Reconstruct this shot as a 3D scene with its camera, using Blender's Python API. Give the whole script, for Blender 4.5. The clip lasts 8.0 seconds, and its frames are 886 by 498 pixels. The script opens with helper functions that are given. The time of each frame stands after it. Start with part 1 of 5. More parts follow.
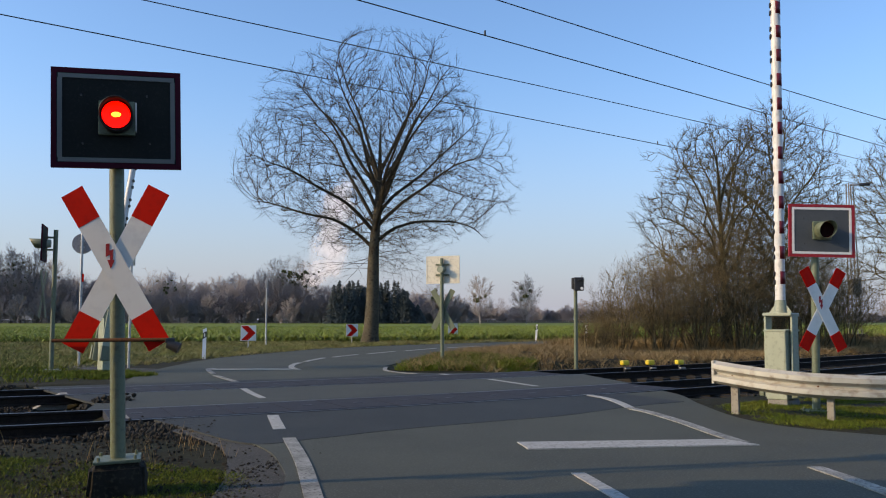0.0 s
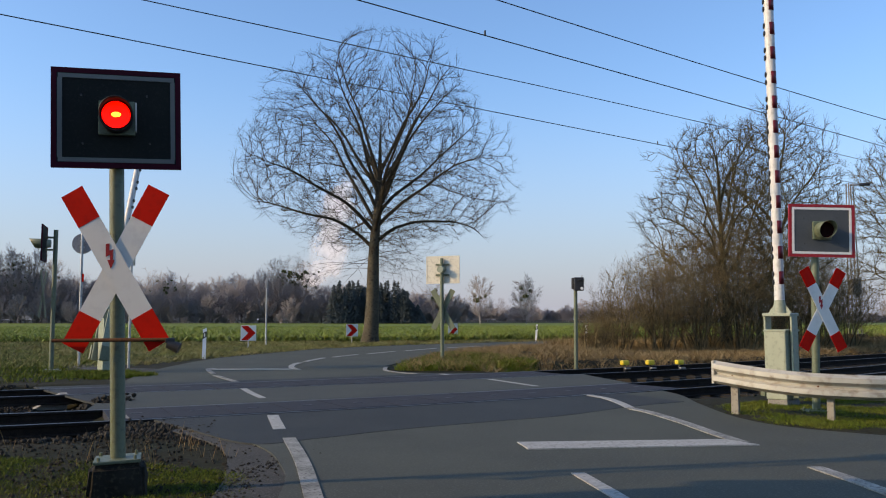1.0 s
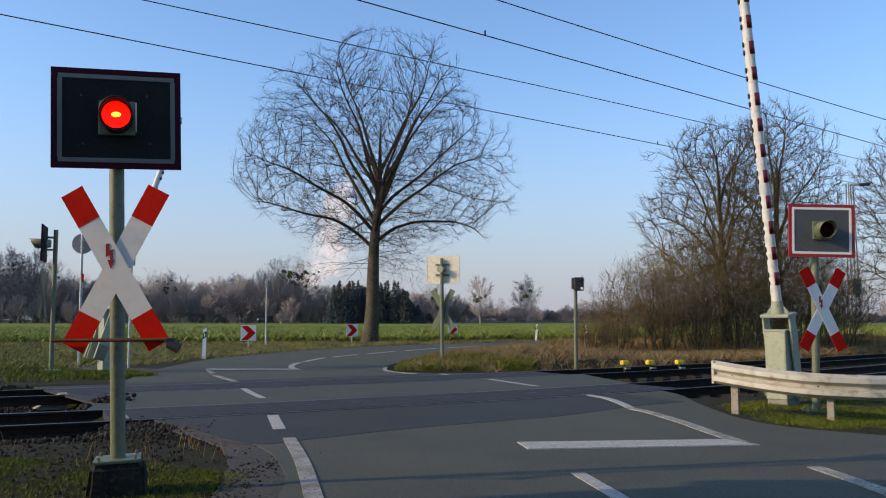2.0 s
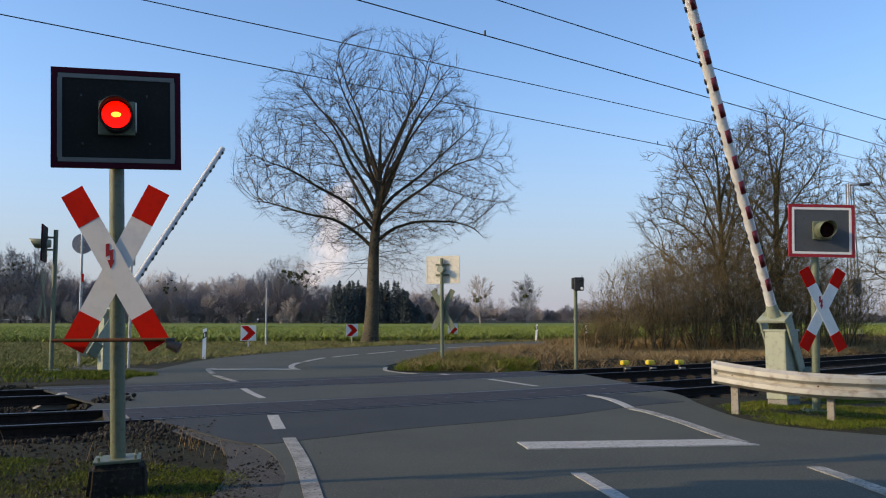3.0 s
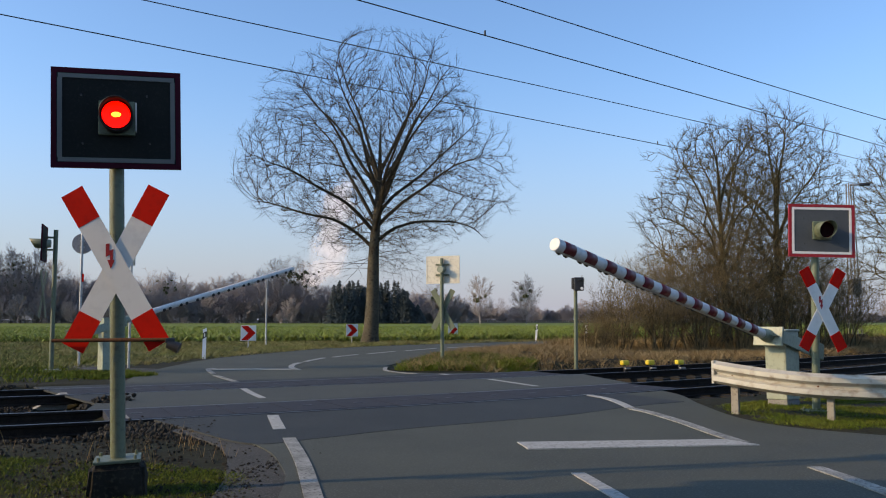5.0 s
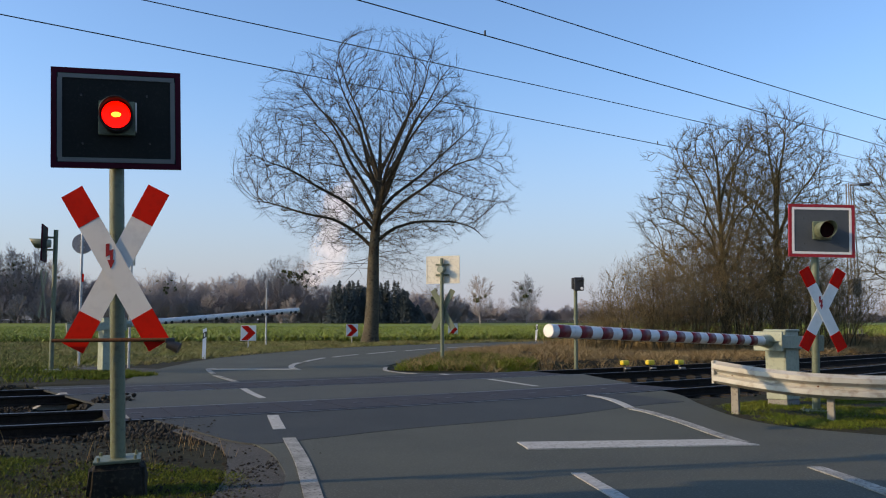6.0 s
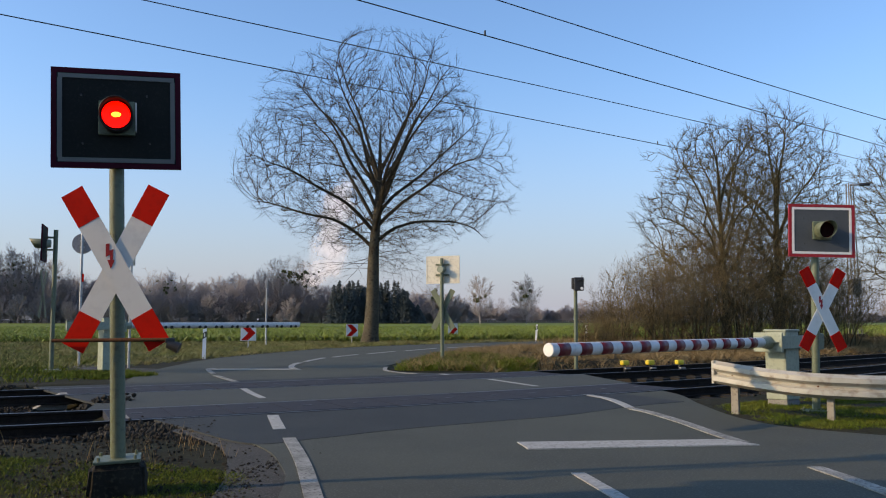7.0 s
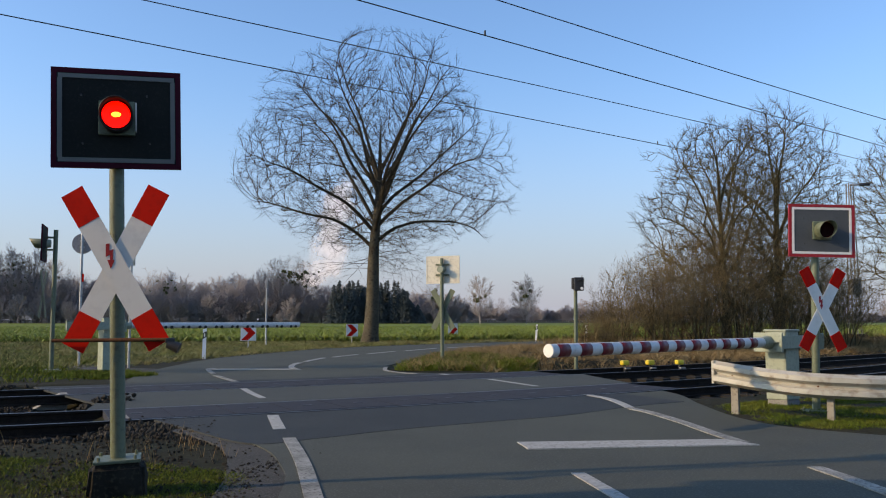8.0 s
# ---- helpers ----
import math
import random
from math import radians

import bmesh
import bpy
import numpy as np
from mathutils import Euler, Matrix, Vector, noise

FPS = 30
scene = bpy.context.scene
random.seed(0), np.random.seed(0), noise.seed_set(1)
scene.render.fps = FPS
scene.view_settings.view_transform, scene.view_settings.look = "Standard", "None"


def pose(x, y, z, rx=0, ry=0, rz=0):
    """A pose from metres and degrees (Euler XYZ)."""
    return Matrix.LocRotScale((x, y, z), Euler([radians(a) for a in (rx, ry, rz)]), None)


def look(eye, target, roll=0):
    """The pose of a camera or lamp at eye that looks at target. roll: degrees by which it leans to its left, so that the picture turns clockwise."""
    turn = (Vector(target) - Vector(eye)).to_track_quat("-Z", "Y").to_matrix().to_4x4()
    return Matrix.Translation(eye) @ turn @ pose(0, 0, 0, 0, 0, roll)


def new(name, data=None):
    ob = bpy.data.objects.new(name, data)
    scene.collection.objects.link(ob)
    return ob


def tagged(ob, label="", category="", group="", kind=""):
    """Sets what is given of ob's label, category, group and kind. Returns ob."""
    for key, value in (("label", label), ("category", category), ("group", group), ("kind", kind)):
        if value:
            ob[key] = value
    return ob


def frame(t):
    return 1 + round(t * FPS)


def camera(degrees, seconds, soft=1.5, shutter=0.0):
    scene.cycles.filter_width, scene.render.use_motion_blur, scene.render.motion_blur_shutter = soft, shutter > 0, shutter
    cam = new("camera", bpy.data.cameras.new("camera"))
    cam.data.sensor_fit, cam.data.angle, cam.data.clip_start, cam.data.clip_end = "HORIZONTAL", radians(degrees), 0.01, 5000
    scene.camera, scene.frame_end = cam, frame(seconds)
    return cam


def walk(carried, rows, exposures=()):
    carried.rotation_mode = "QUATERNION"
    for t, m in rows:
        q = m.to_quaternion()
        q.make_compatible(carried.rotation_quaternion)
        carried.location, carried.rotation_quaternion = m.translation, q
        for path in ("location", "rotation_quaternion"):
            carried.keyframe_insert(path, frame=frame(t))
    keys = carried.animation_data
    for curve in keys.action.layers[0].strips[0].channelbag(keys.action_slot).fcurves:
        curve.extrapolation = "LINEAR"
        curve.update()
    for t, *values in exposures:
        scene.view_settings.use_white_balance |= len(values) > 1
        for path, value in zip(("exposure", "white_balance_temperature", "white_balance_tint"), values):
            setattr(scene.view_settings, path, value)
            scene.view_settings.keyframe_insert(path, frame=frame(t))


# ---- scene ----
import collections

cam = camera(55.19, 8.0, soft=1.1)
EYE = (0.0, 0.0, 1.31)
STAND = pose(*EYE, 90 + 4.745, 0, 0)
walk(cam, [(0.0, STAND), (8.0, STAND)], exposures=[(0.0, 0.80, 9300, 16), (8.0, 0.80, 9300, 16)])

# ---- daylight: low winter sun from the side ----
SUN_AZ = math.atan2(-0.973, -0.231)
SUN_EL = radians(22)
world = bpy.data.worlds.new("world")
scene.world = world
world.use_nodes = True
wn = world.node_tree
sky = wn.nodes.new("ShaderNodeTexSky")
sky.sky_type = "NISHITA"
sky.sun_disc = False
sky.sun_elevation = SUN_EL
sky.sun_rotation = SUN_AZ
sky.altitude = 80
sky.air_density = 1.0
sky.dust_density = 1.6
sky.ozone_density = 6.5
# deeper blue overhead, a pale lavender winter haze towards the horizon all round
tint = wn.nodes.new("ShaderNodeMix")
tint.data_type, tint.blend_type = "RGBA", "MULTIPLY"
tint.inputs["Factor"].default_value = 1.0
tint.inputs["B"].default_value = (0.84, 1.10, 1.28, 1)
wn.links.new(sky.outputs["Color"], tint.inputs["A"])
up = wn.nodes.new("ShaderNodeSeparateXYZ")
wn.links.new(wn.nodes.new("ShaderNodeTexCoord").outputs["Generated"], up.inputs[0])
rise = wn.nodes.new("ShaderNodeMapRange")
rise.interpolation_type = "SMOOTHERSTEP"
rise.inputs["From Min"].default_value, rise.inputs["From Max"].default_value = -0.12, 0.34
rise.inputs["To Min"].default_value, rise.inputs["To Max"].default_value = 1.0, 0.0
wn.links.new(up.outputs["Z"], rise.inputs["Value"])
haze = wn.nodes.new("ShaderNodeMix")
haze.data_type = "RGBA"
haze.inputs["B"].default_value = (1.62, 1.98, 2.95, 1)
wn.links.new(rise.outputs["Result"], haze.inputs["Factor"])
wn.links.new(tint.outputs["Result"], haze.inputs["A"])
wn.links.new(haze.outputs["Result"], wn.nodes["Background"].inputs["Color"])
wn.nodes["Background"].inputs["Strength"].default_value = 0.15
sun_data = bpy.data.lights.new("sun", "SUN")
sun_data.energy = 2.0
sun_data.angle = radians(0.55)
sun_data.color = (1.0, 0.84, 0.62)
sun = new("sun", sun_data)
sun.matrix_world = look((0, 0, 60), (0.973 * 100, 0.231 * 100, 60 - math.tan(SUN_EL) * 100))


# ---- materials ----
def mat(name, a, b, scale=6.0, rough=0.6, metal=0.0, bump=0.15, c=None, fine=60.0, spread=0.5, per_object=0.0, per_island=0.0, coat=0.0):
    """Two colours mixed at a coarse scale, a third as fine grain, and relief."""
    m = bpy.data.materials.new(name)
    m.use_nodes = True
    n, l = m.node_tree.nodes, m.node_tree.links
    p = n["Principled BSDF"]
    tc = n.new("ShaderNodeTexCoord")
    n1 = n.new("ShaderNodeTexNoise")
    n1.inputs["Scale"].default_value, n1.inputs["Detail"].default_value = scale, 6
    n2 = n.new("ShaderNodeTexNoise")
    n2.inputs["Scale"].default_value, n2.inputs["Detail"].default_value = fine, 3
    l.new(tc.outputs["Object"], n1.inputs["Vector"])
    l.new(tc.outputs["Object"], n2.inputs["Vector"])
    r1 = n.new("ShaderNodeMapRange")
    r1.inputs["From Min"].default_value, r1.inputs["From Max"].default_value = 0.5 - spread * 0.4, 0.5 + spread * 0.4
    l.new(n1.outputs["Fac"], r1.inputs["Value"])
    mix = n.new("ShaderNodeMix")
    mix.data_type = "RGBA"
    mix.inputs["A"].default_value, mix.inputs["B"].default_value = (*a, 1), (*b, 1)
    l.new(r1.outputs["Result"], mix.inputs["Factor"])
    out = mix.outputs["Result"]
    if c:
        r2 = n.new("ShaderNodeMapRange")
        r2.inputs["From Min"].default_value, r2.inputs["From Max"].default_value = 0.52, 0.72
        l.new(n2.outputs["Fac"], r2.inputs["Value"])
        mix2 = n.new("ShaderNodeMix")
        mix2.data_type = "RGBA"
        mix2.inputs["B"].default_value = (*c, 1)
        l.new(r2.outputs["Result"], mix2.inputs["Factor"])
        l.new(out, mix2.inputs["A"])
        out = mix2.outputs["Result"]
    if per_object or per_island:
        src = n.new("ShaderNodeObjectInfo") if per_object else n.new("ShaderNodeNewGeometry")
        hsv = n.new("ShaderNodeHueSaturation")
        rr = n.new("ShaderNodeMapRange")
        k = per_object or per_island
        rr.inputs["To Min"].default_value, rr.inputs["To Max"].default_value = 1 - k, 1 + k
        l.new(src.outputs["Random" if per_object else "Random Per Island"], rr.inputs["Value"])
        l.new(rr.outputs["Result"], hsv.inputs["Value"])
        l.new(out, hsv.inputs["Color"])
        out = hsv.outputs["Color"]
    l.new(out, p.inputs["Base Color"])
    rg = n.new("ShaderNodeMapRange")
    rg.inputs["To Min"].default_value, rg.inputs["To Max"].default_value = max(0.02, rough - 0.12), min(1, rough + 0.12)
    l.new(n2.outputs["Fac"], rg.inputs["Value"])
    l.new(rg.outputs["Result"], p.inputs["Roughness"])
    p.inputs["Metallic"].default_value = metal
    p.inputs["Specular IOR Level"].default_value = 0.5 if rough < 0.65 else 0.12
    p.inputs["Coat Weight"].default_value = coat
    if bump:
        bp = n.new("ShaderNodeBump")
        bp.inputs["Strength"].default_value, bp.inputs["Distance"].default_value = bump, 0.01
        l.new(n2.outputs["Fac"], bp.inputs["Height"])
        l.new(bp.outputs["Normal"], p.inputs["Normal"])
    return m


def glow(name, colour, strength):
    m = bpy.data.materials.new(name)
    m.use_nodes = True
    p = m.node_tree.nodes["Principled BSDF"]
    p.inputs["Base Color"].default_value = (*colour, 1)
    p.inputs["Emission Color"].default_value = (*colour, 1)
    p.inputs["Emission Strength"].default_value = strength
    return m


def red_glass():
    m = bpy.data.materials.new("red_glass")
    m.use_nodes = True
    p = m.node_tree.nodes["Principled BSDF"]
    p.inputs["Base Color"].default_value = (0.95, 0.06, 0.04, 1)
    p.inputs["Transmission Weight"].default_value = 1.0
    p.inputs["Roughness"].default_value = 0.05
    p.inputs["IOR"].default_value = 1.12
    return m


M_ROAD = mat("asphalt_worn", (0.074, 0.079, 0.063), (0.058, 0.062, 0.051), 0.7, 0.78, bump=0.5, c=(0.118, 0.122, 0.104), fine=45)
M_PATCH = mat("asphalt_dark", (0.031, 0.034, 0.033), (0.044, 0.047, 0.043), 0.9, 0.7, bump=0.5, c=(0.066, 0.069, 0.064), fine=45)
M_INFILL = mat("asphalt_between_rails", (0.055, 0.059, 0.052), (0.07, 0.074, 0.062), 0.8, 0.75, bump=0.5, c=(0.095, 0.098, 0.086), fine=45)
M_PANEL = mat("crossing_panel_rubber", (0.029, 0.031, 0.038), (0.04, 0.042, 0.047), 2.0, 0.8, bump=0.3, c=(0.06, 0.06, 0.065), fine=40)
M_GRAVEL = mat("gravel_shoulder", (0.052, 0.051, 0.046), (0.072, 0.07, 0.063), 2.0, 0.95, bump=0.8, c=(0.12, 0.117, 0.105), fine=55)
M_PAINT = mat("road_paint", (0.37, 0.37, 0.34), (0.30, 0.30, 0.28), 5.0, 0.8, bump=0.25, c=(0.21, 0.21, 0.19), fine=26)
M_PAINT_OLD = mat("road_paint_worn", (0.33, 0.33, 0.30), (0.15, 0.152, 0.138), 3.0, 0.8, bump=0.3, c=(0.08, 0.082, 0.073), fine=32, spread=0.45)
M_GROUND = mat("rough_grass_soil", (0.019, 0.021, 0.008), (0.027, 0.022, 0.011), 0.9, 0.95, bump=1.0, c=(0.010, 0.008, 0.006), fine=14)
M_FIELD = mat("crop_green", (0.11, 0.145, 0.02), (0.15, 0.18, 0.03), 0.12, 0.8, bump=0.8, c=(0.085, 0.115, 0.016), fine=3)
M_LEAF = mat("crop_leaf", (0.12, 0.165, 0.02), (0.19, 0.225, 0.035), 0.4, 0.6, bump=0.1, per_island=0.5)
M_MOSS = mat("short_grass", (0.062, 0.098, 0.010), (0.115, 0.125, 0.022), 1.6, 0.85, bump=0.2, per_island=0.55)
M_DRY = mat("dry_grass", (0.27, 0.19, 0.095), (0.16, 0.11, 0.055), 0.8, 0.85, bump=0.1, per_island=0.5)
M_VERGE = mat("verge_grass", (0.25, 0.215, 0.1), (0.13, 0.15, 0.04), 0.5, 0.85, bump=0.1, per_island=0.5)
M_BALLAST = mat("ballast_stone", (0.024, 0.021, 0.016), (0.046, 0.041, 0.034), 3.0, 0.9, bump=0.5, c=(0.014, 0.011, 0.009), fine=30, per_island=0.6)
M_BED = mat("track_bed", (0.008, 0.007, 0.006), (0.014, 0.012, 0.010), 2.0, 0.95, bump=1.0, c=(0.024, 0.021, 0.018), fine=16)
M_PLATE = mat("dull_steel_plate", (0.085, 0.09, 0.095), (0.06, 0.064, 0.068), 6.0, 0.6, metal=0.2, bump=0.1)
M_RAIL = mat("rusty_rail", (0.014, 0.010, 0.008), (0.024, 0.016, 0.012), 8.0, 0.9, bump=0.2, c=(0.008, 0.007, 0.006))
M_RAILTOP = mat("bright_rail_head", (0.15, 0.15, 0.145), (0.11, 0.11, 0.108), 3.0, 0.5, metal=1.0, bump=0.05)
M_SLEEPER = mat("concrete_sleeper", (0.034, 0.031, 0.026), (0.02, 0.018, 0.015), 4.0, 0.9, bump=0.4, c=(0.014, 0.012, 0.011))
M_CONC = mat("light_concrete", (0.27, 0.255, 0.225), (0.2, 0.19, 0.17), 5.0, 0.9, bump=0.4, c=(0.13, 0.12, 0.11))
M_BLACKBASE = mat("bitumen_coated_concrete", (0.012, 0.011, 0.01), (0.028, 0.025, 0.019), 6.0, 0.9, bump=0.7, c=(0.05, 0.046, 0.03), fine=30)
M_GREEN = mat("grey_green_paint", (0.115, 0.138, 0.082), (0.098, 0.12, 0.072), 4.0, 0.5, bump=0.08, c=(0.075, 0.09, 0.057), fine=25)
M_BOXGREEN = mat("pale_grey_green_paint", (0.27, 0.3, 0.22), (0.235, 0.265, 0.195), 3.0, 0.5, bump=0.06, c=(0.19, 0.21, 0.16), fine=18)
# one board enamel in two copies: shade painted into the first, sun into the second
M_SHADEBOARD = mat("shaded_board_enamel", (0.014, 0.016, 0.014), (0.010, 0.012, 0.011), 5.0, 0.7, bump=0.04, c=(0.02, 0.021, 0.019))
M_LITBOARD = mat("sunlit_board_enamel", (0.06, 0.066, 0.068), (0.05, 0.055, 0.057), 5.0, 0.6, bump=0.04, c=(0.07, 0.075, 0.077))
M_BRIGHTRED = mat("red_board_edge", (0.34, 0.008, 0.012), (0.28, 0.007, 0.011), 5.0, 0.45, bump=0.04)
M_WHITE = mat("white_reflective_sheet", (0.72, 0.70, 0.64), (0.67, 0.65, 0.60), 2.0, 0.5, bump=0.04, c=(0.64, 0.62, 0.57), fine=14)
M_RED = mat("red_reflective_sheet", (0.66, 0.010, 0.003), (0.6, 0.009, 0.003), 4.0, 0.72, bump=0.03, c=(0.55, 0.010, 0.004), fine=20)
# the board's red edge with shade painted into it
M_SHADERED = mat("shaded_red_paint", (0.055, 0.003, 0.012), (0.04, 0.003, 0.009), 5.0, 0.7, bump=0.04)
M_FOIL = mat("dark_red_foil", (0.15, 0.008, 0.014), (0.12, 0.007, 0.012), 6.0, 0.45, bump=0.04)
M_ARM = mat("white_barrier_paint", (0.6, 0.59, 0.56), (0.53, 0.52, 0.49), 3.0, 0.45, bump=0.05, c=(0.44, 0.43, 0.4), fine=12)
M_DARK = mat("black_plastic", (0.014, 0.014, 0.015), (0.022, 0.022, 0.022), 6.0, 0.5, bump=0.06)
M_RUST = mat("rusty_brown_bar", (0.16, 0.062, 0.026), (0.11, 0.045, 0.022), 9.0, 0.75, bump=0.2, c=(0.06, 0.03, 0.02))
M_GALV = mat("galvanised_steel", (0.42, 0.43, 0.43), (0.34, 0.35, 0.35), 6.0, 0.45, metal=0.6, bump=0.06, c=(0.27, 0.27, 0.27), fine=20)
M_SIGNBACK = mat("grey_sign_back", (0.24, 0.24, 0.245), (0.19, 0.19, 0.195), 4.0, 0.55, metal=0.2, bump=0.05, c=(0.14, 0.14, 0.14), fine=16)
M_CREAM = mat("cream_board_back", (0.62, 0.58, 0.47), (0.55, 0.51, 0.41), 3.0, 0.5, bump=0.05, c=(0.42, 0.39, 0.31), fine=18)
M_GUARD = mat("weathered_guard_rail", (0.43, 0.41, 0.345), (0.34, 0.32, 0.26), 2.5, 0.55, metal=0.0, bump=0.12, c=(0.24, 0.2, 0.15), fine=7)
M_POSTSTEEL = mat("weathered_steel_post", (0.26, 0.235, 0.19), (0.20, 0.18, 0.145), 5.0, 0.6, bump=0.1, c=(0.14, 0.11, 0.08), fine=20)
# the white border sheet with shade painted into it
M_SHADEBORDER = mat("shaded_border_sheet", (0.13, 0.135, 0.12), (0.10, 0.105, 0.095), 4.0, 0.6, bump=0.03)
M_YELLOW = mat("yellow_paint", (0.70, 0.52, 0.035), (0.60, 0.44, 0.03), 6.0, 0.5, bump=0.05, c=(0.36, 0.27, 0.03), fine=30)
M_POST = mat("white_plastic_post", (0.80, 0.80, 0.80), (0.72, 0.72, 0.72), 4.0, 0.45, bump=0.03)
M_WIRE = mat("oxidised_copper_wire", (0.035, 0.038, 0.040), (0.05, 0.05, 0.048), 5.0, 0.6, metal=0.3, bump=0.0)
M_BARK = mat("grey_brown_bark", (0.042, 0.034, 0.024), (0.064, 0.053, 0.036), 2.2, 0.92, bump=0.9, c=(0.026, 0.021, 0.016), fine=18)
# trunk bark made paler than crown bark, sunlight below the fork put into it
M_LIT_TRUNK = mat("lit_trunk_bark", (0.105, 0.09, 0.062), (0.065, 0.056, 0.04), 3.0, 0.95, bump=1.0, c=(0.03, 0.026, 0.02), fine=9)
M_BARK_LICHEN = mat("lichen_bark", (0.105, 0.084, 0.042), (0.05, 0.042, 0.028), 0.5, 0.92, bump=0.7, c=(0.17, 0.135, 0.055), fine=12)
M_BUSH = mat("shrub_twigs", (0.2, 0.148, 0.075), (0.1, 0.078, 0.045), 0.5, 0.92, bump=0.4, per_island=0.5)
# distance haze is put into this base colour, paler than plain bark
M_HAZED_WOOD = mat("haze_toned_wood", (0.25, 0.225, 0.225), (0.2, 0.185, 0.19), 0.06, 0.95, bump=0.0, per_island=0.12)
M_CONIFER = mat("dark_spruce", (0.046, 0.06, 0.062), (0.058, 0.072, 0.072), 0.3, 0.95, bump=0.0, per_island=0.2)
M_MISTLE = mat("mistletoe_green", (0.055, 0.065, 0.028), (0.04, 0.05, 0.02), 2.0, 0.9, bump=0.0)
M_LENS = red_glass()
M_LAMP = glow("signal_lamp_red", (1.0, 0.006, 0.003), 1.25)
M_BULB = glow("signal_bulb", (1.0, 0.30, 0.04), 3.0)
M_DIMRED = mat("unlit_lamp_back", (0.022, 0.003, 0.003), (0.014, 0.003, 0.003), 8.0, 0.9, bump=0.0)


# ---- helpers for building ----
def link(name, bm, material, parent=None, label="", smooth=False):
    me = bpy.data.meshes.new(name)
    bm.to_mesh(me)
    bm.free()
    if smooth:
        for f in me.polygons:
            f.use_smooth = True
    for m in (material if isinstance(material, (list, tuple)) else [material]):
        me.materials.append(m)
    ob = new(name, me)
    if parent is not None:
        ob.parent = parent
    if label:
        ob["label"] = label
    return ob


def part(name, bm, material, parent, label="", smooth=False):
    return link(name, bm, material, parent, label, smooth)


def thing(name, m, label, category, group="", kind=""):
    ob = new(name)
    ob.matrix_basis = m
    ob.empty_display_size = 0.2
    return tagged(ob, label, category, group, kind)


def box(size, at=(0, 0, 0), bevel=0.0, m=None, bm=None):
    bm = bm or bmesh.new()
    r = bmesh.ops.create_cube(bm, size=1.0, matrix=Matrix.Translation(at) @ (m or Matrix()) @ Matrix.Diagonal((*size, 1)))
    if bevel:
        edges = list({e for v in r["verts"] for e in v.link_edges})
        bmesh.ops.bevel(bm, geom=edges, offset=bevel, segments=2, profile=0.5, affect="EDGES")
    return bm


def tube(p0, p1, r0, r1=None, n=16, bm=None, caps=True):
    bm = bm or bmesh.new()
    p0, p1 = Vector(p0), Vector(p1)
    d = p1 - p0
    m = Matrix.Translation((p0 + p1) / 2) @ d.to_track_quat("Z", "Y").to_matrix().to_4x4()
    bmesh.ops.create_cone(bm, cap_ends=caps, segments=n, radius1=r0, radius2=r0 if r1 is None else r1, depth=d.length, matrix=m)
    return bm


def prism(points, thick, m=None, bm=None):
    """A flat outline in x, y, made solid downwards in z by thick, then placed by m."""
    bm = bm or bmesh.new()
    m = m or Matrix()
    top = [bm.verts.new(m @ Vector((x, y, 0))) for x, y in points]
    low = [bm.verts.new(m @ Vector((x, y, -thick))) for x, y in points]
    k = len(points)
    bm.faces.new(top)
    bm.faces.new(low[::-1])
    for i in range(k):
        bm.faces.new((top[i], low[i], low[(i + 1) % k], top[(i + 1) % k]))
    bmesh.ops.recalc_face_normals(bm, faces=bm.faces)
    return bm


def from_lists(name, verts, faces, material, parent=None, smooth=False):
    me = bpy.data.meshes.new(name)
    me.from_pydata(verts, [], faces)
    me.update()
    if smooth:
        me.polygons.foreach_set("use_smooth", [True] * len(me.polygons))
    me.materials.append(material)
    ob = new(name, me)
    if parent is not None:
        ob.parent = parent
    return ob


def ribbon(left, right, z, thick, rows):
    """A slab between two rails of control points, both run through by smooth curves."""
    def run(points, k):
        p = [np.array(q, float) for q in points]
        p = [2 * p[0] - p[1]] + p + [2 * p[-1] - p[-2]]
        out = []
        for u in np.linspace(0, len(p) - 3 - 1e-6, k):
            i = int(u)
            f = u - i
            a, b, c, d = p[i:i + 4]
            out.append(0.5 * (2 * b + (c - a) * f + (2 * a - 5 * b + 4 * c - d) * f * f + (3 * b - a - 3 * c + d) * f ** 3))
        return out
    lo, ro = run(left, rows), run(right, rows)
    bm = bmesh.new()
    grid = []
    for a, b in zip(lo, ro):
        grid.append([bm.verts.new((*(a + (b - a) * w), z)) for w in (0, 0.25, 0.5, 0.75, 1)])
    for i in range(rows - 1):
        for j in range(4):
            bm.faces.new((grid[i][j], grid[i][j + 1], grid[i + 1][j + 1], grid[i + 1][j]))
    bmesh.ops.recalc_face_normals(bm, faces=bm.faces)
    if sum(f.normal.z for f in bm.faces) < 0:
        bmesh.ops.reverse_faces(bm, faces=bm.faces)
    r = bmesh.ops.extrude_face_region(bm, geom=bm.faces[:])
    bmesh.ops.translate(bm, vec=(0, 0, -thick), verts=[v for v in r["geom"] if isinstance(v, bmesh.types.BMVert)])
    bmesh.ops.recalc_face_normals(bm, faces=bm.faces)
    return bm


# ---- the two tracks: gently bent lines ----
def bent(x, a, b, c, lo=-7.0, hi=13.0):
    q = min(max(x, lo), hi)
    return a + b * q + c * q * q + (x - q) * (b + 2 * c * q)


def near_line(x):
    return bent(x, 14.15, 0.589, 0.0125)


def far_line(x):
    return bent(x, 19.2, 0.60, 0.0085)


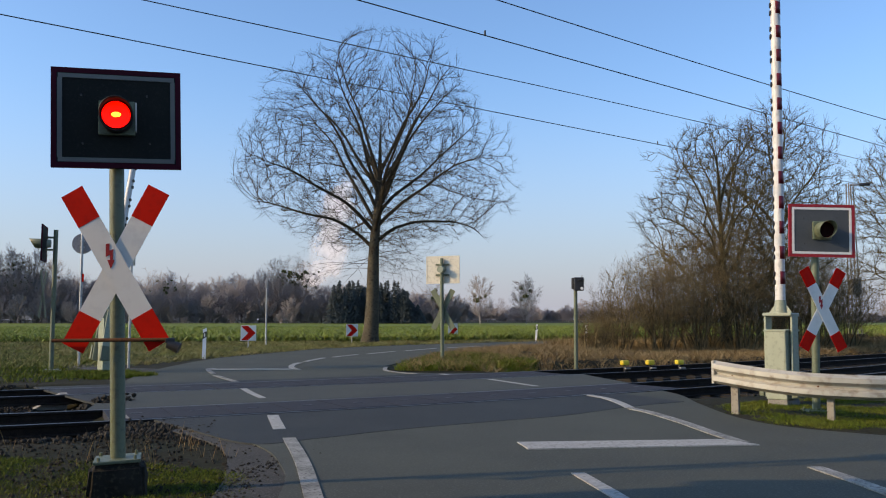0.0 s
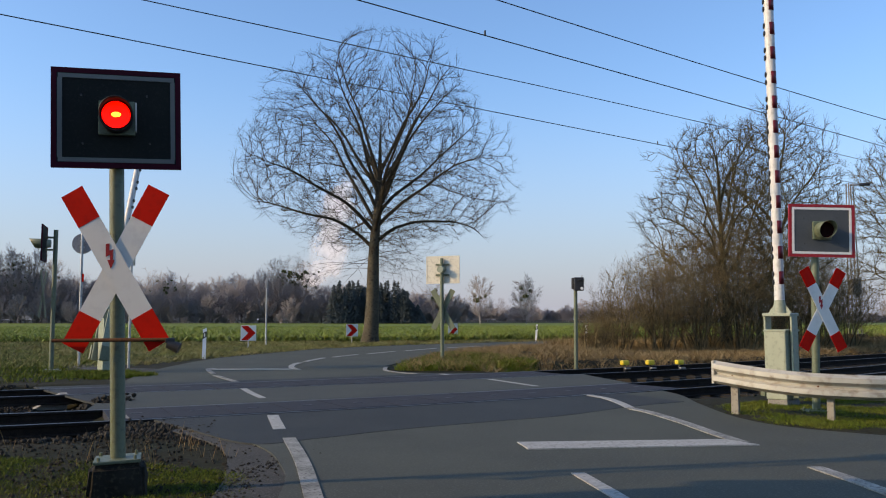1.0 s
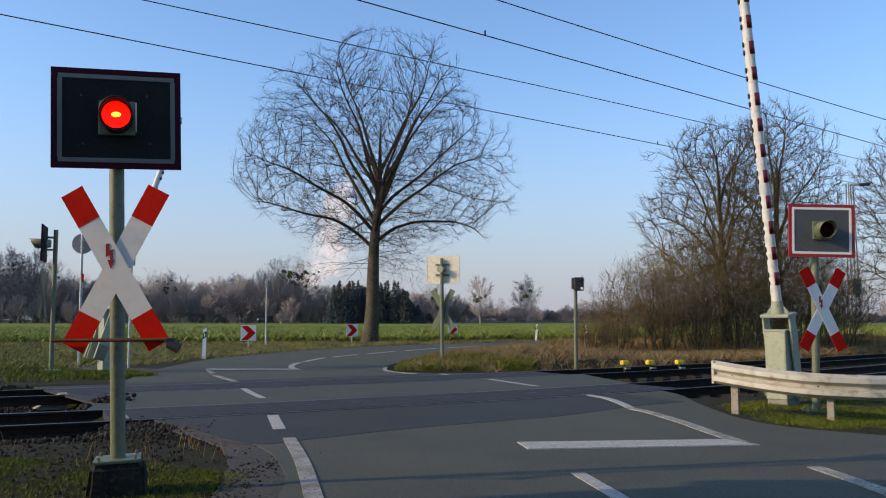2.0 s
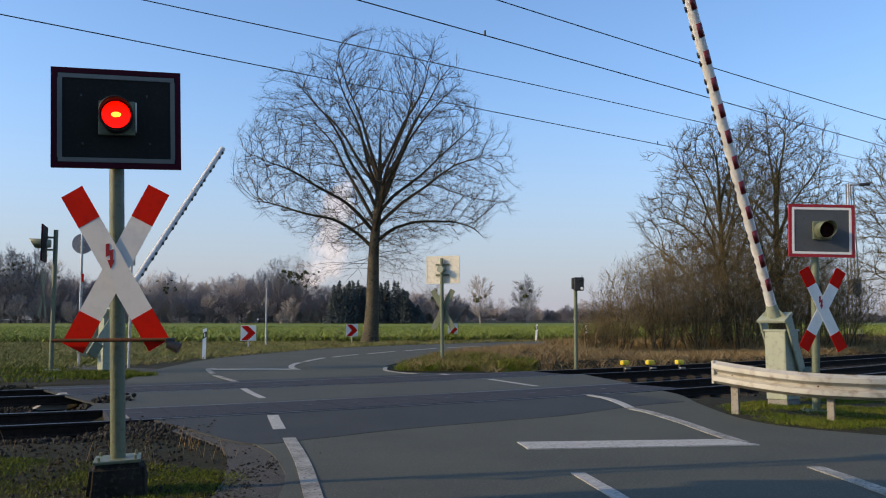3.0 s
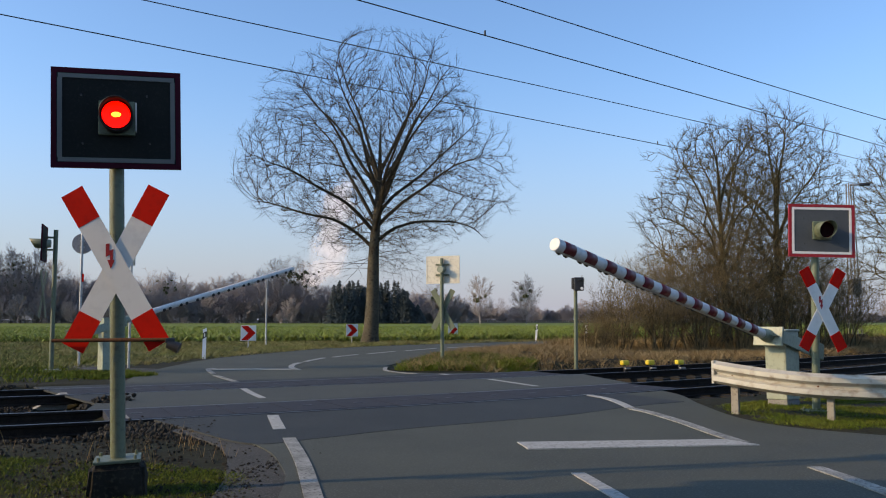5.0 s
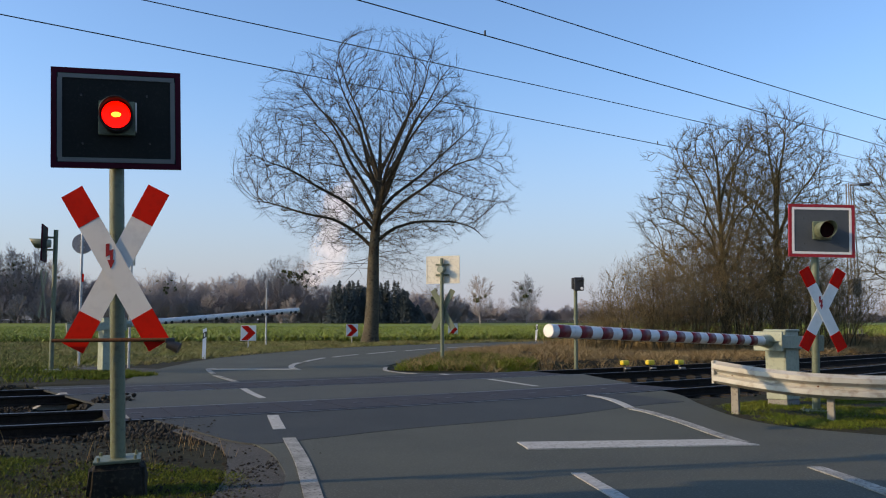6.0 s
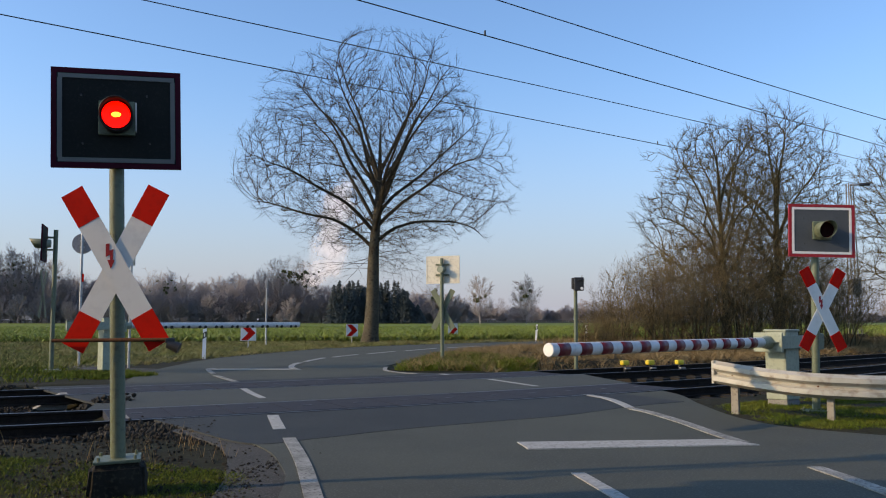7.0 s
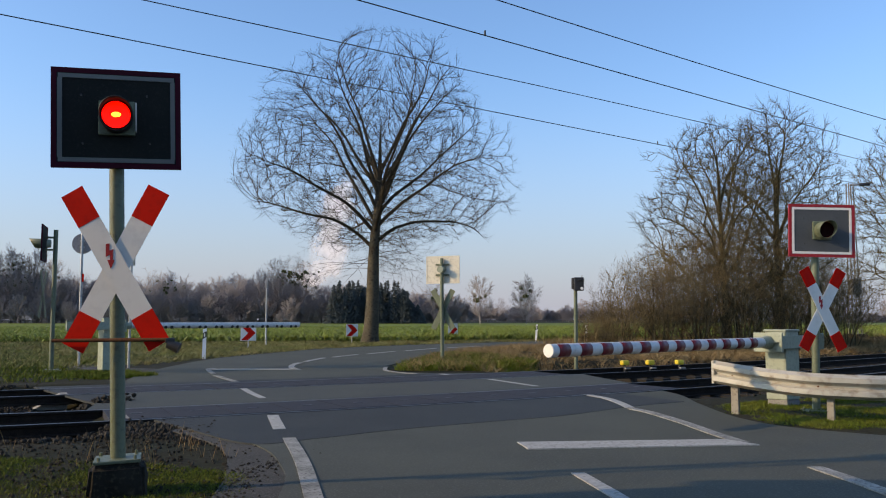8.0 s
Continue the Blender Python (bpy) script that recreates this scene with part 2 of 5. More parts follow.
def along(line, x, off=0.0):
    """A point off metres to the far side of a track's centre line."""
    s = (line(x + 0.05) - line(x - 0.05)) / 0.1
    k = math.hypot(1, s)
    return Vector((x - off * s / k, line(x) + off / k, 0))


def heading(line, x):
    return math.atan2(line(x + 0.05) - line(x - 0.05), 0.1)


# ---- ground ----
def smooth01(a, b, v):
    t = min(1, max(0, (v - a) / (b - a)))
    return t * t * (3 - 2 * t)


def ground_height(x, y):
    k = math.cos(heading(near_line, x))
    d = (y - near_line(x)) * k
    e = (y - far_line(x)) * k
    inner = smooth01(2.1, 1.5, -d) * smooth01(2.4, 1.6, e) if d < 0 or e > 0 else 1.0
    # level ground where the crossing meets the tracks
    gap_left = -4.5 - (y - 12) * 0.42 - x
    gap_right = x - 4.2 + (y - 14.5) * 0.42
    inner *= smooth01(0.0, 0.9, max(gap_left, gap_right))
    z = -0.028 - 0.27 * inner
    z += 0.014 * noise.noise((x * 0.8, y * 0.8, 0.3)) * smooth01(1.5, 5, math.hypot(x, y))
    # low bank of the wedge between road and track
    z += 0.28 * math.exp(-((x - 3.4) / 2.6) ** 2 - ((y - 29) / 5.0) ** 2)
    return z


def graded(lo, hi, step, lo_far, hi_far):
    mid = list(np.arange(lo, hi + 1e-6, step))
    s, a, b = step, [lo], [hi]
    while a[-1] > lo_far:
        s *= 1.16
        a.append(a[-1] - s)
    s = step
    while b[-1] < hi_far:
        s *= 1.16
        b.append(b[-1] + s)
    return a[:0:-1] + mid + b[1:]


def build_ground():
    xs = graded(-16, 22, 0.3, -2500, 2500)
    ys = graded(2, 50, 0.3, -300, 3500)
    verts = [(x, y, ground_height(x, y)) for y in ys for x in xs]
    w = len(xs)
    faces = [(j * w + i, j * w + i + 1, (j + 1) * w + i + 1, (j + 1) * w + i) for j in range(len(ys) - 1) for i in range(w - 1)]
    ob = from_lists("ground", verts, faces, M_GROUND, smooth=True)
    tagged(ob, "rough winter grass and bare soil beside the road", "ground", kind="structure")


build_ground()

ROAD_LEFT = [(-0.6, -12), (-1.0, 2), (-1.22, 6.4), (-1.5, 7.9), (-1.95, 9.0), (-2.75, 10.0), (-3.6, 11.2), (-4.6, 12.3), (-6.1, 15.6), (-6.9, 18.7), (-7.5, 22.2), (-7.7, 28.2), (-7.0, 31.8), (-5.4, 37.8), (-2.2, 43.0), (3.9, 49.4), (10.0, 52.5), (40, 62)]
ROAD_RIGHT = [(12, -12), (11.5, 2), (9.5, 6.4), (6.6, 8.6), (5.2, 9.6), (4.25, 10.5), (3.95, 11.6), (4.0, 13.4), (4.1, 15.4), (3.4, 18.2), (1.4, 20.6), (-0.9, 21.3), (-1.62, 23.3), (-1.2, 26.7), (0.2, 33.4), (3.2, 41.5), (10, 46.2), (40, 55)]


def build_road():
    # control points are paired so that the slab follows the bend
    tagged(link("road", ribbon(ROAD_LEFT, ROAD_RIGHT, 0.0, 0.32, 160), M_ROAD), "grey worn asphalt country road over the level crossing", "road", kind="structure")
    left = [(-1.35, -12), (-1.45, 3.0), (-1.72, 6.4), (-1.98, 7.9), (-2.3, 8.9), (-2.8, 9.7), (-3.3, 10.3)]
    right = [(-0.4, -12), (-0.6, 3.0), (-0.8, 6.4), (-1.2, 8.0), (-1.7, 9.2), (-2.3, 10.0), (-3.0, 10.7)]
    tagged(link("shoulder", ribbon(left, right, -0.012, 0.2, 40), M_GRAVEL), "grey gravel shoulder beside the asphalt", "shoulder", kind="structure")
    left = [(-11.5, 25.6), (-10.2, 24.6), (-8.8, 23.6), (-7.0, 22.8)]
    right = [(-10.6, 24.2), (-9.6, 22.9), (-8.3, 20.9), (-6.8, 19.4)]
    tagged(link("side_path", ribbon(left, right, -0.02, 0.2, 40), M_GRAVEL), "grey gravel side path off the road", "path", kind="structure")
    # newer dark asphalt round the rails
    left = [(-3.1, 10.35), (-2.05, 9.1), (-1.41, 9.47), (-0.57, 10.22), (0.48, 10.95), (1.67, 11.75), (2.8, 12.9), (3.85, 13.7)]
    right = [along(far_line, x, 1.5).xy for x in np.linspace(-7.3, 0.9, 8)]
    tagged(link("crossing_asphalt", ribbon(left, right, 0.004, 0.03, 60), M_PATCH), "dark newer asphalt laid round the rails", "asphalt", kind="structure")
    xs = np.linspace(-5.5, 3.6, 8)
    left = [along(near_line, x, 0.80).xy for x in xs + 0.7]
    right = [along(far_line, x, -0.80).xy for x in xs - 0.7]
    tagged(link("infill_asphalt", ribbon(left, right, 0.008, 0.03, 50), M_INFILL), "grey asphalt laid between the two tracks", "asphalt", kind="structure")


build_road()


# ---- road markings ----
def stripe(points, width, material, label):
    """A painted line of constant width along a few points."""
    p = [Vector((*q, 0)) for q in points]
    left, right = [], []
    for i, q in enumerate(p):
        d = (p[min(i + 1, len(p) - 1)] - p[max(i - 1, 0)]).normalized()
        nrm = Vector((-d.y, d.x, 0)) * (width / 2)
        left.append((q + nrm).xy)
        right.append((q - nrm).xy)
    ob = link("road_marking", ribbon(left, right, 0.010, 0.012, max(6, len(p) * 5)), material)
    return tagged(ob, label, "road marking", kind="structure")


def build_markings():
    solid, old = "white painted line on the asphalt", "worn and broken white edge line on the asphalt"
    stripe([(-0.25, 3.0), (-0.95, 6.36), (-1.32, 8.04), (-1.70, 9.5)], 0.14, M_PAINT_OLD, old)
    stripe([(-1.95, 10.25), (-2.32, 11.7)], 0.15, M_PAINT, "short white dash on the asphalt")
    stripe([(-3.0, 14.25), (-3.4, 15.2), (-3.8, 16.25)], 0.125, M_PAINT, "short white dash on the asphalt")
    stripe([(-4.35, 17.95), (-4.8, 18.9), (-5.3, 19.95)], 0.13, M_PAINT_OLD, "short white dash on the asphalt")
    stripe([(-5.53, 20.61), (-5.9, 21.62), (-6.14, 22.34), (-6.22, 22.77), (-6.12, 22.91)], 0.12, M_PAINT_OLD, old)
    stripe([(-6.12, 22.47), (-4.96, 22.47), (-3.79, 22.47)], 0.33, M_PAINT, "white stop line across the far lane")
    stripe([(-3.76, 22.22), (-4.08, 23.12), (-4.27, 24.09), (-4.34, 25.16), (-4.32, 25.81)], 0.16, M_PAINT, solid)
    for a, b in (((-4.28, 26.49), (-4.05, 29.0)), ((-3.81, 29.64), (-3.2, 31.77)), ((-2.86, 32.28), (-2.01, 34.83)), ((-1.57, 35.45), (-0.33, 38.53)), ((0.23, 39.29), (1.83, 41.77))):
        m = ((a[0] + b[0]) / 2 - 0.02, (a[1] + b[1]) / 2 + 0.03)
        stripe([a, m, b], 0.14, M_PAINT, "white centre dash on the bend")
    stripe([(3.35, 5.0), (3.36, 6.7), (3.30, 7.65)], 0.14, M_PAINT_OLD, old)
    stripe([(3.2, 9.16), (3.15, 9.51), (3.1, 10.15), (3.05, 10.95), (2.92, 12.06), (2.77, 12.59)], 0.15, M_PAINT_OLD, old)
    stripe([(2.77, 12.71), (2.77, 13.52), (2.71, 14.19), (2.57, 14.66), (2.42, 15.04)], 0.14, M_PAINT, solid)
    stripe([(2.4, 15.16), (2.25, 15.57)], 0.14, M_PAINT_OLD, old)
    stripe([(2.12, 15.94), (2.05, 16.13)], 0.14, M_PAINT_OLD, old)
    stripe([(1.83, 16.74), (1.47, 17.62), (1.01, 18.69)], 0.13, M_PAINT, solid)
    stripe([(0.91, 18.95), (0.47, 19.7), (-0.04, 20.51)], 0.13, M_PAINT, solid)
    stripe([(-0.64, 20.61), (-1.1, 21.16), (-1.42, 21.85), (-1.54, 22.59), (-1.56, 23.53)], 0.11, M_PAINT_OLD, old)
    tagged(link("road_marking", prism([(0.79, 9.17), (3.08, 9.38), (3.30, 8.98), (0.86, 8.68)][::-1], 0.012, Matrix.Translation((0, 0, 0.011))), M_PAINT), "broad white stop line before the crossing", "road marking", kind="structure")
    stripe([(1.9, 2.6), (1.55, 4.6), (1.30, 6.36), (1.15, 7.35)], 0.12, M_PAINT, "white centre line on the approach")


build_markings()


# ---- railway ----
RAIL_PROFILE = [(-0.065, -0.16), (0.065, -0.16), (0.065, -0.145), (0.012, -0.13), (0.012, -0.045), (0.036, -0.035), (0.036, -0.004), (0.028, 0.0), (-0.028, 0.0), (-0.036, -0.004), (-0.036, -0.035), (-0.012, -0.045), (-0.012, -0.13), (-0.065, -0.145)]
HALF_GAUGE = 0.75


def rail_mesh(line, off, x0, x1):
    bm = bmesh.new()
    rows = []
    xs = sorted(set(list(np.arange(x0, -16, 8.0)) + list(np.arange(max(x0, -16), min(22, x1), 0.8)) + list(np.arange(22, x1 + 1, 8.0))))
    for x in xs:
        c = along(line, x, off)
        a = heading(line, x)
        rows.append([bm.verts.new(c + Vector((-math.sin(a) * u, math.cos(a) * u, v + 0.012))) for u, v in RAIL_PROFILE])
    k = len(RAIL_PROFILE)
    for r, s in zip(rows, rows[1:]):
        for i in range(k):
            f = bm.faces.new((r[i], s[i], s[(i + 1) % k], r[(i + 1) % k]))
            f.material_index = 1 if i in (7, 6, 8) else 0
    bm.faces.new(rows[0][::-1])
    bm.faces.new(rows[-1])
    bmesh.ops.recalc_face_normals(bm, faces=bm.faces)
    return bm


def build_track(line, name_label):
    track = thing("railway_track", Matrix(), name_label, "railway track", "railway tracks")
    for off in (-HALF_GAUGE, HALF_GAUGE):
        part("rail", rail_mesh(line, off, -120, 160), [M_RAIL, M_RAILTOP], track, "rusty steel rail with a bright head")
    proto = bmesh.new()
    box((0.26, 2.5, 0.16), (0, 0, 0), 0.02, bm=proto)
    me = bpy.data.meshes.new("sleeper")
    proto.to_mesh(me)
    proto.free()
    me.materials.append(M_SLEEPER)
    x = -26.0
    while x < 34:
        c = along(line, x)
        if not (-8.0 < x < 4.2):
            ob = new("sleeper", me)
            ob.parent = track
            ob.matrix_basis = pose(c.x, c.y, -0.235, 0, 0, math.degrees(heading(line, x)))
        x += 0.6 * math.cos(heading(line, x))


build_track(near_line, "single railway track with rusty rails on dark ballast")
build_track(far_line, "second railway track with rusty rails on dark ballast")


def build_crossing_panels():
    for line, a, b in ((near_line, -4.6, 4.1), (far_line, -6.9, 2.6)):
        deck = thing("crossing_deck", Matrix(), "dark rubber deck panels between the rails of the crossing", "crossing deck", "crossing decks")
        n = 12
        for i in range(n):
            x0, x1 = a + (b - a) * i / n + 0.006, a + (b - a) * (i + 1) / n - 0.006
            pts = [along(line, x0, -0.68).xy, along(line, x1, -0.68).xy, along(line, x1, 0.68).xy, along(line, x0, 0.68).xy]
            bm = prism(pts, 0.15, Matrix.Translation((0, 0, 0.013)))
            part("panel", bm, M_PANEL, deck)
            mid = along(line, (x0 + x1) / 2, 0.0)
            part("lifting_plate", box((0.16, 0.05, 0.006), (0, 0, 0), 0, Matrix.Translation((mid.x, mid.y, 0.016)) @ Matrix.Rotation(heading(line, mid.x), 4, "Z")), M_PLATE, deck)
    # sloped end blocks that deflect hanging couplings
    for line, x, off in ((far_line, -7.0, -0.45), (near_line, -4.55, -0.35)):
        a = heading(line, x)
        c = along(line, x, off)
        bm = bmesh.new()
        v = [bm.verts.new(p) for p in ((-0.34, -0.26, -0.24), (0.2, -0.26, -0.24), (0.2, 0.26, -0.24), (-0.34, 0.26, -0.24), (0.08, -0.22, 0.012), (0.2, -0.22, 0.015), (0.2, 0.22, 0.015), (0.08, 0.22, 0.012))]
        for f in ((3, 2, 1, 0), (4, 5, 6, 7), (0, 1, 5, 4), (1, 2, 6, 5), (2, 3, 7, 6), (3, 0, 4, 7)):
            bm.faces.new([v[i] for i in f])
        ob = link("deflector_ramp", bm, M_CONC)
        ob.matrix_basis = pose(c.x, c.y, 0, 0, 0, math.degrees(a))
        tagged(ob, "pale sloped concrete end block between the rails", "ramp", "deflector ramps")


build_crossing_panels()


def scatter_stones():
    rng = np.random.default_rng(4)
    ico = bmesh.new()
    bmesh.ops.create_icosphere(ico, subdivisions=1, radius=1.0)
    bv = np.array([v.co[:] for v in ico.verts])
    bf = np.array([[v.index for v in f.verts] for f in ico.faces])
    ico.free()
    verts, faces = [], []
    k = 0
    for line, lo, hi, count in ((near_line, -11, -4.95, 3800), (far_line, -13, -7.2, 2400), (near_line, 4.0, 20, 3000), (far_line, 2.6, 24, 2200)):
        for _ in range(count):
            x = rng.uniform(lo, hi)
            off = rng.uniform(-2.3, 2.3)
            c = along(line, x, off)
            s = rng.uniform(0.016, 0.04)
            m = bv * (s * rng.uniform(0.6, 1.3, 3)) * rng.uniform(0.75, 1.25, (len(bv), 1))
            a = rng.uniform(0, 6.3)
            m = m @ np.array([[math.cos(a), math.sin(a), 0], [-math.sin(a), math.cos(a), 0], [0, 0, 1]])
            z = ground_height(c.x, c.y) + 0.02 + (0.05 if abs(off) < 1.2 else 0.0) * rng.uniform()
            verts.append(m + np.array([c.x, c.y, z]))
            faces.append(bf + k)
            k += len(bv)
    for _ in range(3200):
        y = rng.uniform(6.2, 11.6)
        x = rng.uniform(-7.5, -1.45 - 0.42 * max(0, y - 7.6))
        s = rng.uniform(0.006, 0.022) * (1.4 if y > 9.3 else 1)
        m = bv * (s * rng.uniform(0.6, 1.3, 3)) * rng.uniform(0.75, 1.25, (len(bv), 1))
        verts.append(m + np.array([x, y, ground_height(x, y) + s * 0.4]))
        faces.append(bf + k)
        k += len(bv)
    for k_, (x0, y0, x1, y1, wide, n, big) in enumerate(((-2.05, 9.1, -3.4, 10.1, 0.12, 260, 0.02), (-1.75, 7.5, -1.15, 8.9, 0.10, 260, 0.016), (-1.6, 6.3, -1.75, 7.5, 0.12, 240, 0.014), (-3.4, 10.1, -4.9, 10.9, 0.3, 420, 0.04), (-6.5, 13.25, -5.3, 13.7, 0.2, 420, 0.05))):
        for _ in range(n):
            f = rng.uniform()
            x, y = x0 + (x1 - x0) * f + rng.normal(0, wide), y0 + (y1 - y0) * f + rng.normal(0, wide)
            s = rng.uniform(0.35, 1.0) * big
            m = bv * (s * rng.uniform(0.6, 1.3, 3)) * rng.uniform(0.75, 1.25, (len(bv), 1))
            verts.append(m + np.array([x, y, max(ground_height(x, y), -0.02 if k_ in (1, 2) else -1) + s * 0.5 + (0.12 * rng.uniform() if k_ == 4 else 0)]))
            faces.append(bf + k)
            k += len(bv)
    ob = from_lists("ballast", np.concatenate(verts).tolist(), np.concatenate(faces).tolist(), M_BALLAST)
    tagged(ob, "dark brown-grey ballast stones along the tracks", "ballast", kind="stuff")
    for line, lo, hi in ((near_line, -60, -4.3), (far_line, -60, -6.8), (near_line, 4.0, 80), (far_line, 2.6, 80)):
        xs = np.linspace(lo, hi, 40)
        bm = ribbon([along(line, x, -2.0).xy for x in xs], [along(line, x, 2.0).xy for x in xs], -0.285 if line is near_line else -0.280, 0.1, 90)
        tagged(link("track_bed", bm, M_BED), "near-black ballast bed under the track", "track bed", kind="structure")


scatter_stones()


# ---- crossing signals ----
def build_signal(m, lean, board_z, cross_z, shift, label, pole_top, base, hood=0.23, back=M_SHADEBOARD, bar=False, white=True, board=(0.95, 0.78), backplate=False, cross=True, cross_turn=0, cross_size=1.0, cross_back=None, deep=0.158, off=0.10):
    """Pole, board with one red lamp, and saltire; the front faces -y."""
    s = thing("crossing_signal", m @ pose(0, 0, 0, 0, lean, 0), label, "crossing signal", "crossing signals")
    r = 0.056
    part("pole", tube((0, 0, 0.02), (0, 0, pole_top), r, r, 24), M_GREEN, s, smooth=False)
    if base == "block":
        bm = bmesh.new()
        bmesh.ops.create_cone(bm, cap_ends=True, segments=4, radius1=0.33, radius2=0.275, depth=0.5, matrix=Matrix.Translation((0, 0, -0.03)) @ Matrix.Rotation(radians(45), 4, "Z"))
        bmesh.ops.bevel(bm, geom=bm.edges[:], offset=0.035, segments=3, affect="EDGES")
        bmesh.ops.subdivide_edges(bm, edges=bm.edges[:], cuts=3, use_grid_fill=True)
        for v in bm.verts:
            v.co += Vector((noise.noise(v.co * 9), noise.noise(v.co * 9 + Vector((5, 0, 0))), 0)) * 0.018
        part("foundation_block", bm, M_BLACKBASE, s, "black bitumen-coated foundation block")
        z = 0.225
    else:
        part("foundation_block", box((0.5, 0.5, 0.3), (0, 0, -0.15), 0.03), M_CONC, s, "concrete foundation block")
        z = 0.005
    part("base_plate", box((0.34, 0.34, 0.025), (0, 0, z + 0.012), 0.005), M_GREEN, s)
    for i in (-1, 1):
        for j in (-1, 1):
            part("bolt", tube((0.13 * i, 0.13 * j, z + 0.02), (0.13 * i, 0.13 * j, z + 0.052), 0.013, 0.013, 6), M_GREEN, s)
    w, h = board
    y = -off
    # panel, frame and border carry the signal's sun or shade in their colour
    part("board_panel", box((w - 0.06, 0.018, h - 0.06), (shift, y, board_z)), back if not backplate else M_CREAM, s, "enamelled backing board in the tone of its signal")
    frame_bm = bmesh.new()
    for at, size in (((0, h / 2 - 0.02), (w, 0.04)), ((0, -h / 2 + 0.02), (w, 0.04)), ((-w / 2 + 0.02, 0), (0.04, h - 0.08)), ((w / 2 - 0.02, 0), (0.04, h - 0.08))):
        box((size[0], 0.034, size[1]), (shift + at[0], y, board_z + at[1]), 0, bm=frame_bm)
    part("board_frame", frame_bm, M_CREAM if backplate else M_BRIGHTRED if back is M_LITBOARD else M_SHADERED, s, "edge of the board in the tone of its signal")
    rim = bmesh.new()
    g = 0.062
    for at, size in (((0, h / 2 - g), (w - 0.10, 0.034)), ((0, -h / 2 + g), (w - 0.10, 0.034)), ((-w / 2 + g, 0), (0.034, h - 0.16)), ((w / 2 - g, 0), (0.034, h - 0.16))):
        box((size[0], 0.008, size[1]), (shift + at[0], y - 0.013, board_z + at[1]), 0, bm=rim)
    part("board_border", rim, M_SHADEBORDER if back is M_SHADEBOARD else M_WHITE, s, "pale border line of the board")
    for i, j in ((-0.26, 0.18), (0.22, 0.19), (-0.25, -0.2), (0.24, -0.19)):
        part("screw", tube((shift + i, y - 0.009, board_z + j), (shift + i, y - 0.016, board_z + j), 0.009, 0.009, 8), M_DARK, s)
    for j in (0.16, -0.16):
        part("bracket", box((0.44 if off < 0.15 else 0.06, off - 0.05, 0.05), (shift, -off / 2 - 0.005, board_z + j), 0.006), M_GREEN, s)
    # lamp housing, open hood, lens and lamp
    housing = part("lamp_housing", box((0.27, 0.035, 0.27), (shift, y - 0.025, board_z), 0.008), M_GREEN, s, "square grey-green lamp housing")
    if white:
        part("edge_strip", box((0.008, 0.05, 0.23), (shift + 0.14, y - 0.03, board_z + 0.01)), M_WHITE, s)
    rear = tube((shift, y + 0.07, board_z), (shift, y + 0.26 if off < 0.15 else y + 0.16, board_z), 0.12, 0.10, 24)
    part("lamp_back", rear, M_BOXGREEN, s, "round grey lamp back behind the board")
    hb = bmesh.new()
    n = 28
    rings = []
    for rad, depth in ((0.124, 0.0), (0.124, 1.0), (0.118, 1.0), (0.118, 0.0)):
        ring = []
        for i in range(n):
            a = 2 * math.pi * i / n
            # longer on top, cut back below
            reach = hood * (0.76 + 0.24 * math.sin(a))
            ring.append(hb.verts.new((shift + rad * math.cos(a), y - 0.04 - reach * depth, board_z + rad * math.sin(a))))
        rings.append(ring)
    for p, q in zip(rings, rings[1:]):
        for i in range(n):
            hb.faces.new((p[i], q[i], q[(i + 1) % n], p[(i + 1) % n]))
    bmesh.ops.recalc_face_normals(hb, faces=hb.faces)
    part("hood", hb, [M_GREEN if not white else M_DARK], s, "open lamp hood", smooth=True)
    # added disc in place of a switching lamp: turns behind the lens, its lit face to the front or to the back
    disc = part("lamp_disc", tube((0, -0.002, 0), (0, 0.010, 0), 0.113, 0.113, 24), M_DIMRED, s, "red signal lamp disc that turns in place of switching")
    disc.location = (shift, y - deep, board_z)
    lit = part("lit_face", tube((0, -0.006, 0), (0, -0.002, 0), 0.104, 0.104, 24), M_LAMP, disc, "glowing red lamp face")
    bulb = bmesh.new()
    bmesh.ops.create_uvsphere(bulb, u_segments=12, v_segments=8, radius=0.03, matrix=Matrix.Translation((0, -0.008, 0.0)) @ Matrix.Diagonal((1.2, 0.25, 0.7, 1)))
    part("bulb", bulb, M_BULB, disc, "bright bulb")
    if cross:
        build_saltire(s, cross_z - (0.018 if bar else 0), shift + (0.026 if bar else 0), cross_turn, cross_size, cross_back or M_WHITE, off + 0.045 if bar else off)
    if bar:
        part("cross_bar", tube((-0.46, -0.045, cross_z - 0.555), (0.38, -0.285, cross_z - 0.575), 0.014, 0.014, 10), M_RUST, s, "rusty brown horizontal rod")
        bell = tube((0.37, -0.29, cross_z - 0.605), (0.455, -0.31, cross_z - 0.645), 0.032, 0.043, 14)
        box((0.07, 0.05, 0.04), (0.39, -0.29, cross_z - 0.583), 0.008, bm=bell)
        part("horn", bell, M_DARK, s, "black warning horn on the rod")
    return s, disc


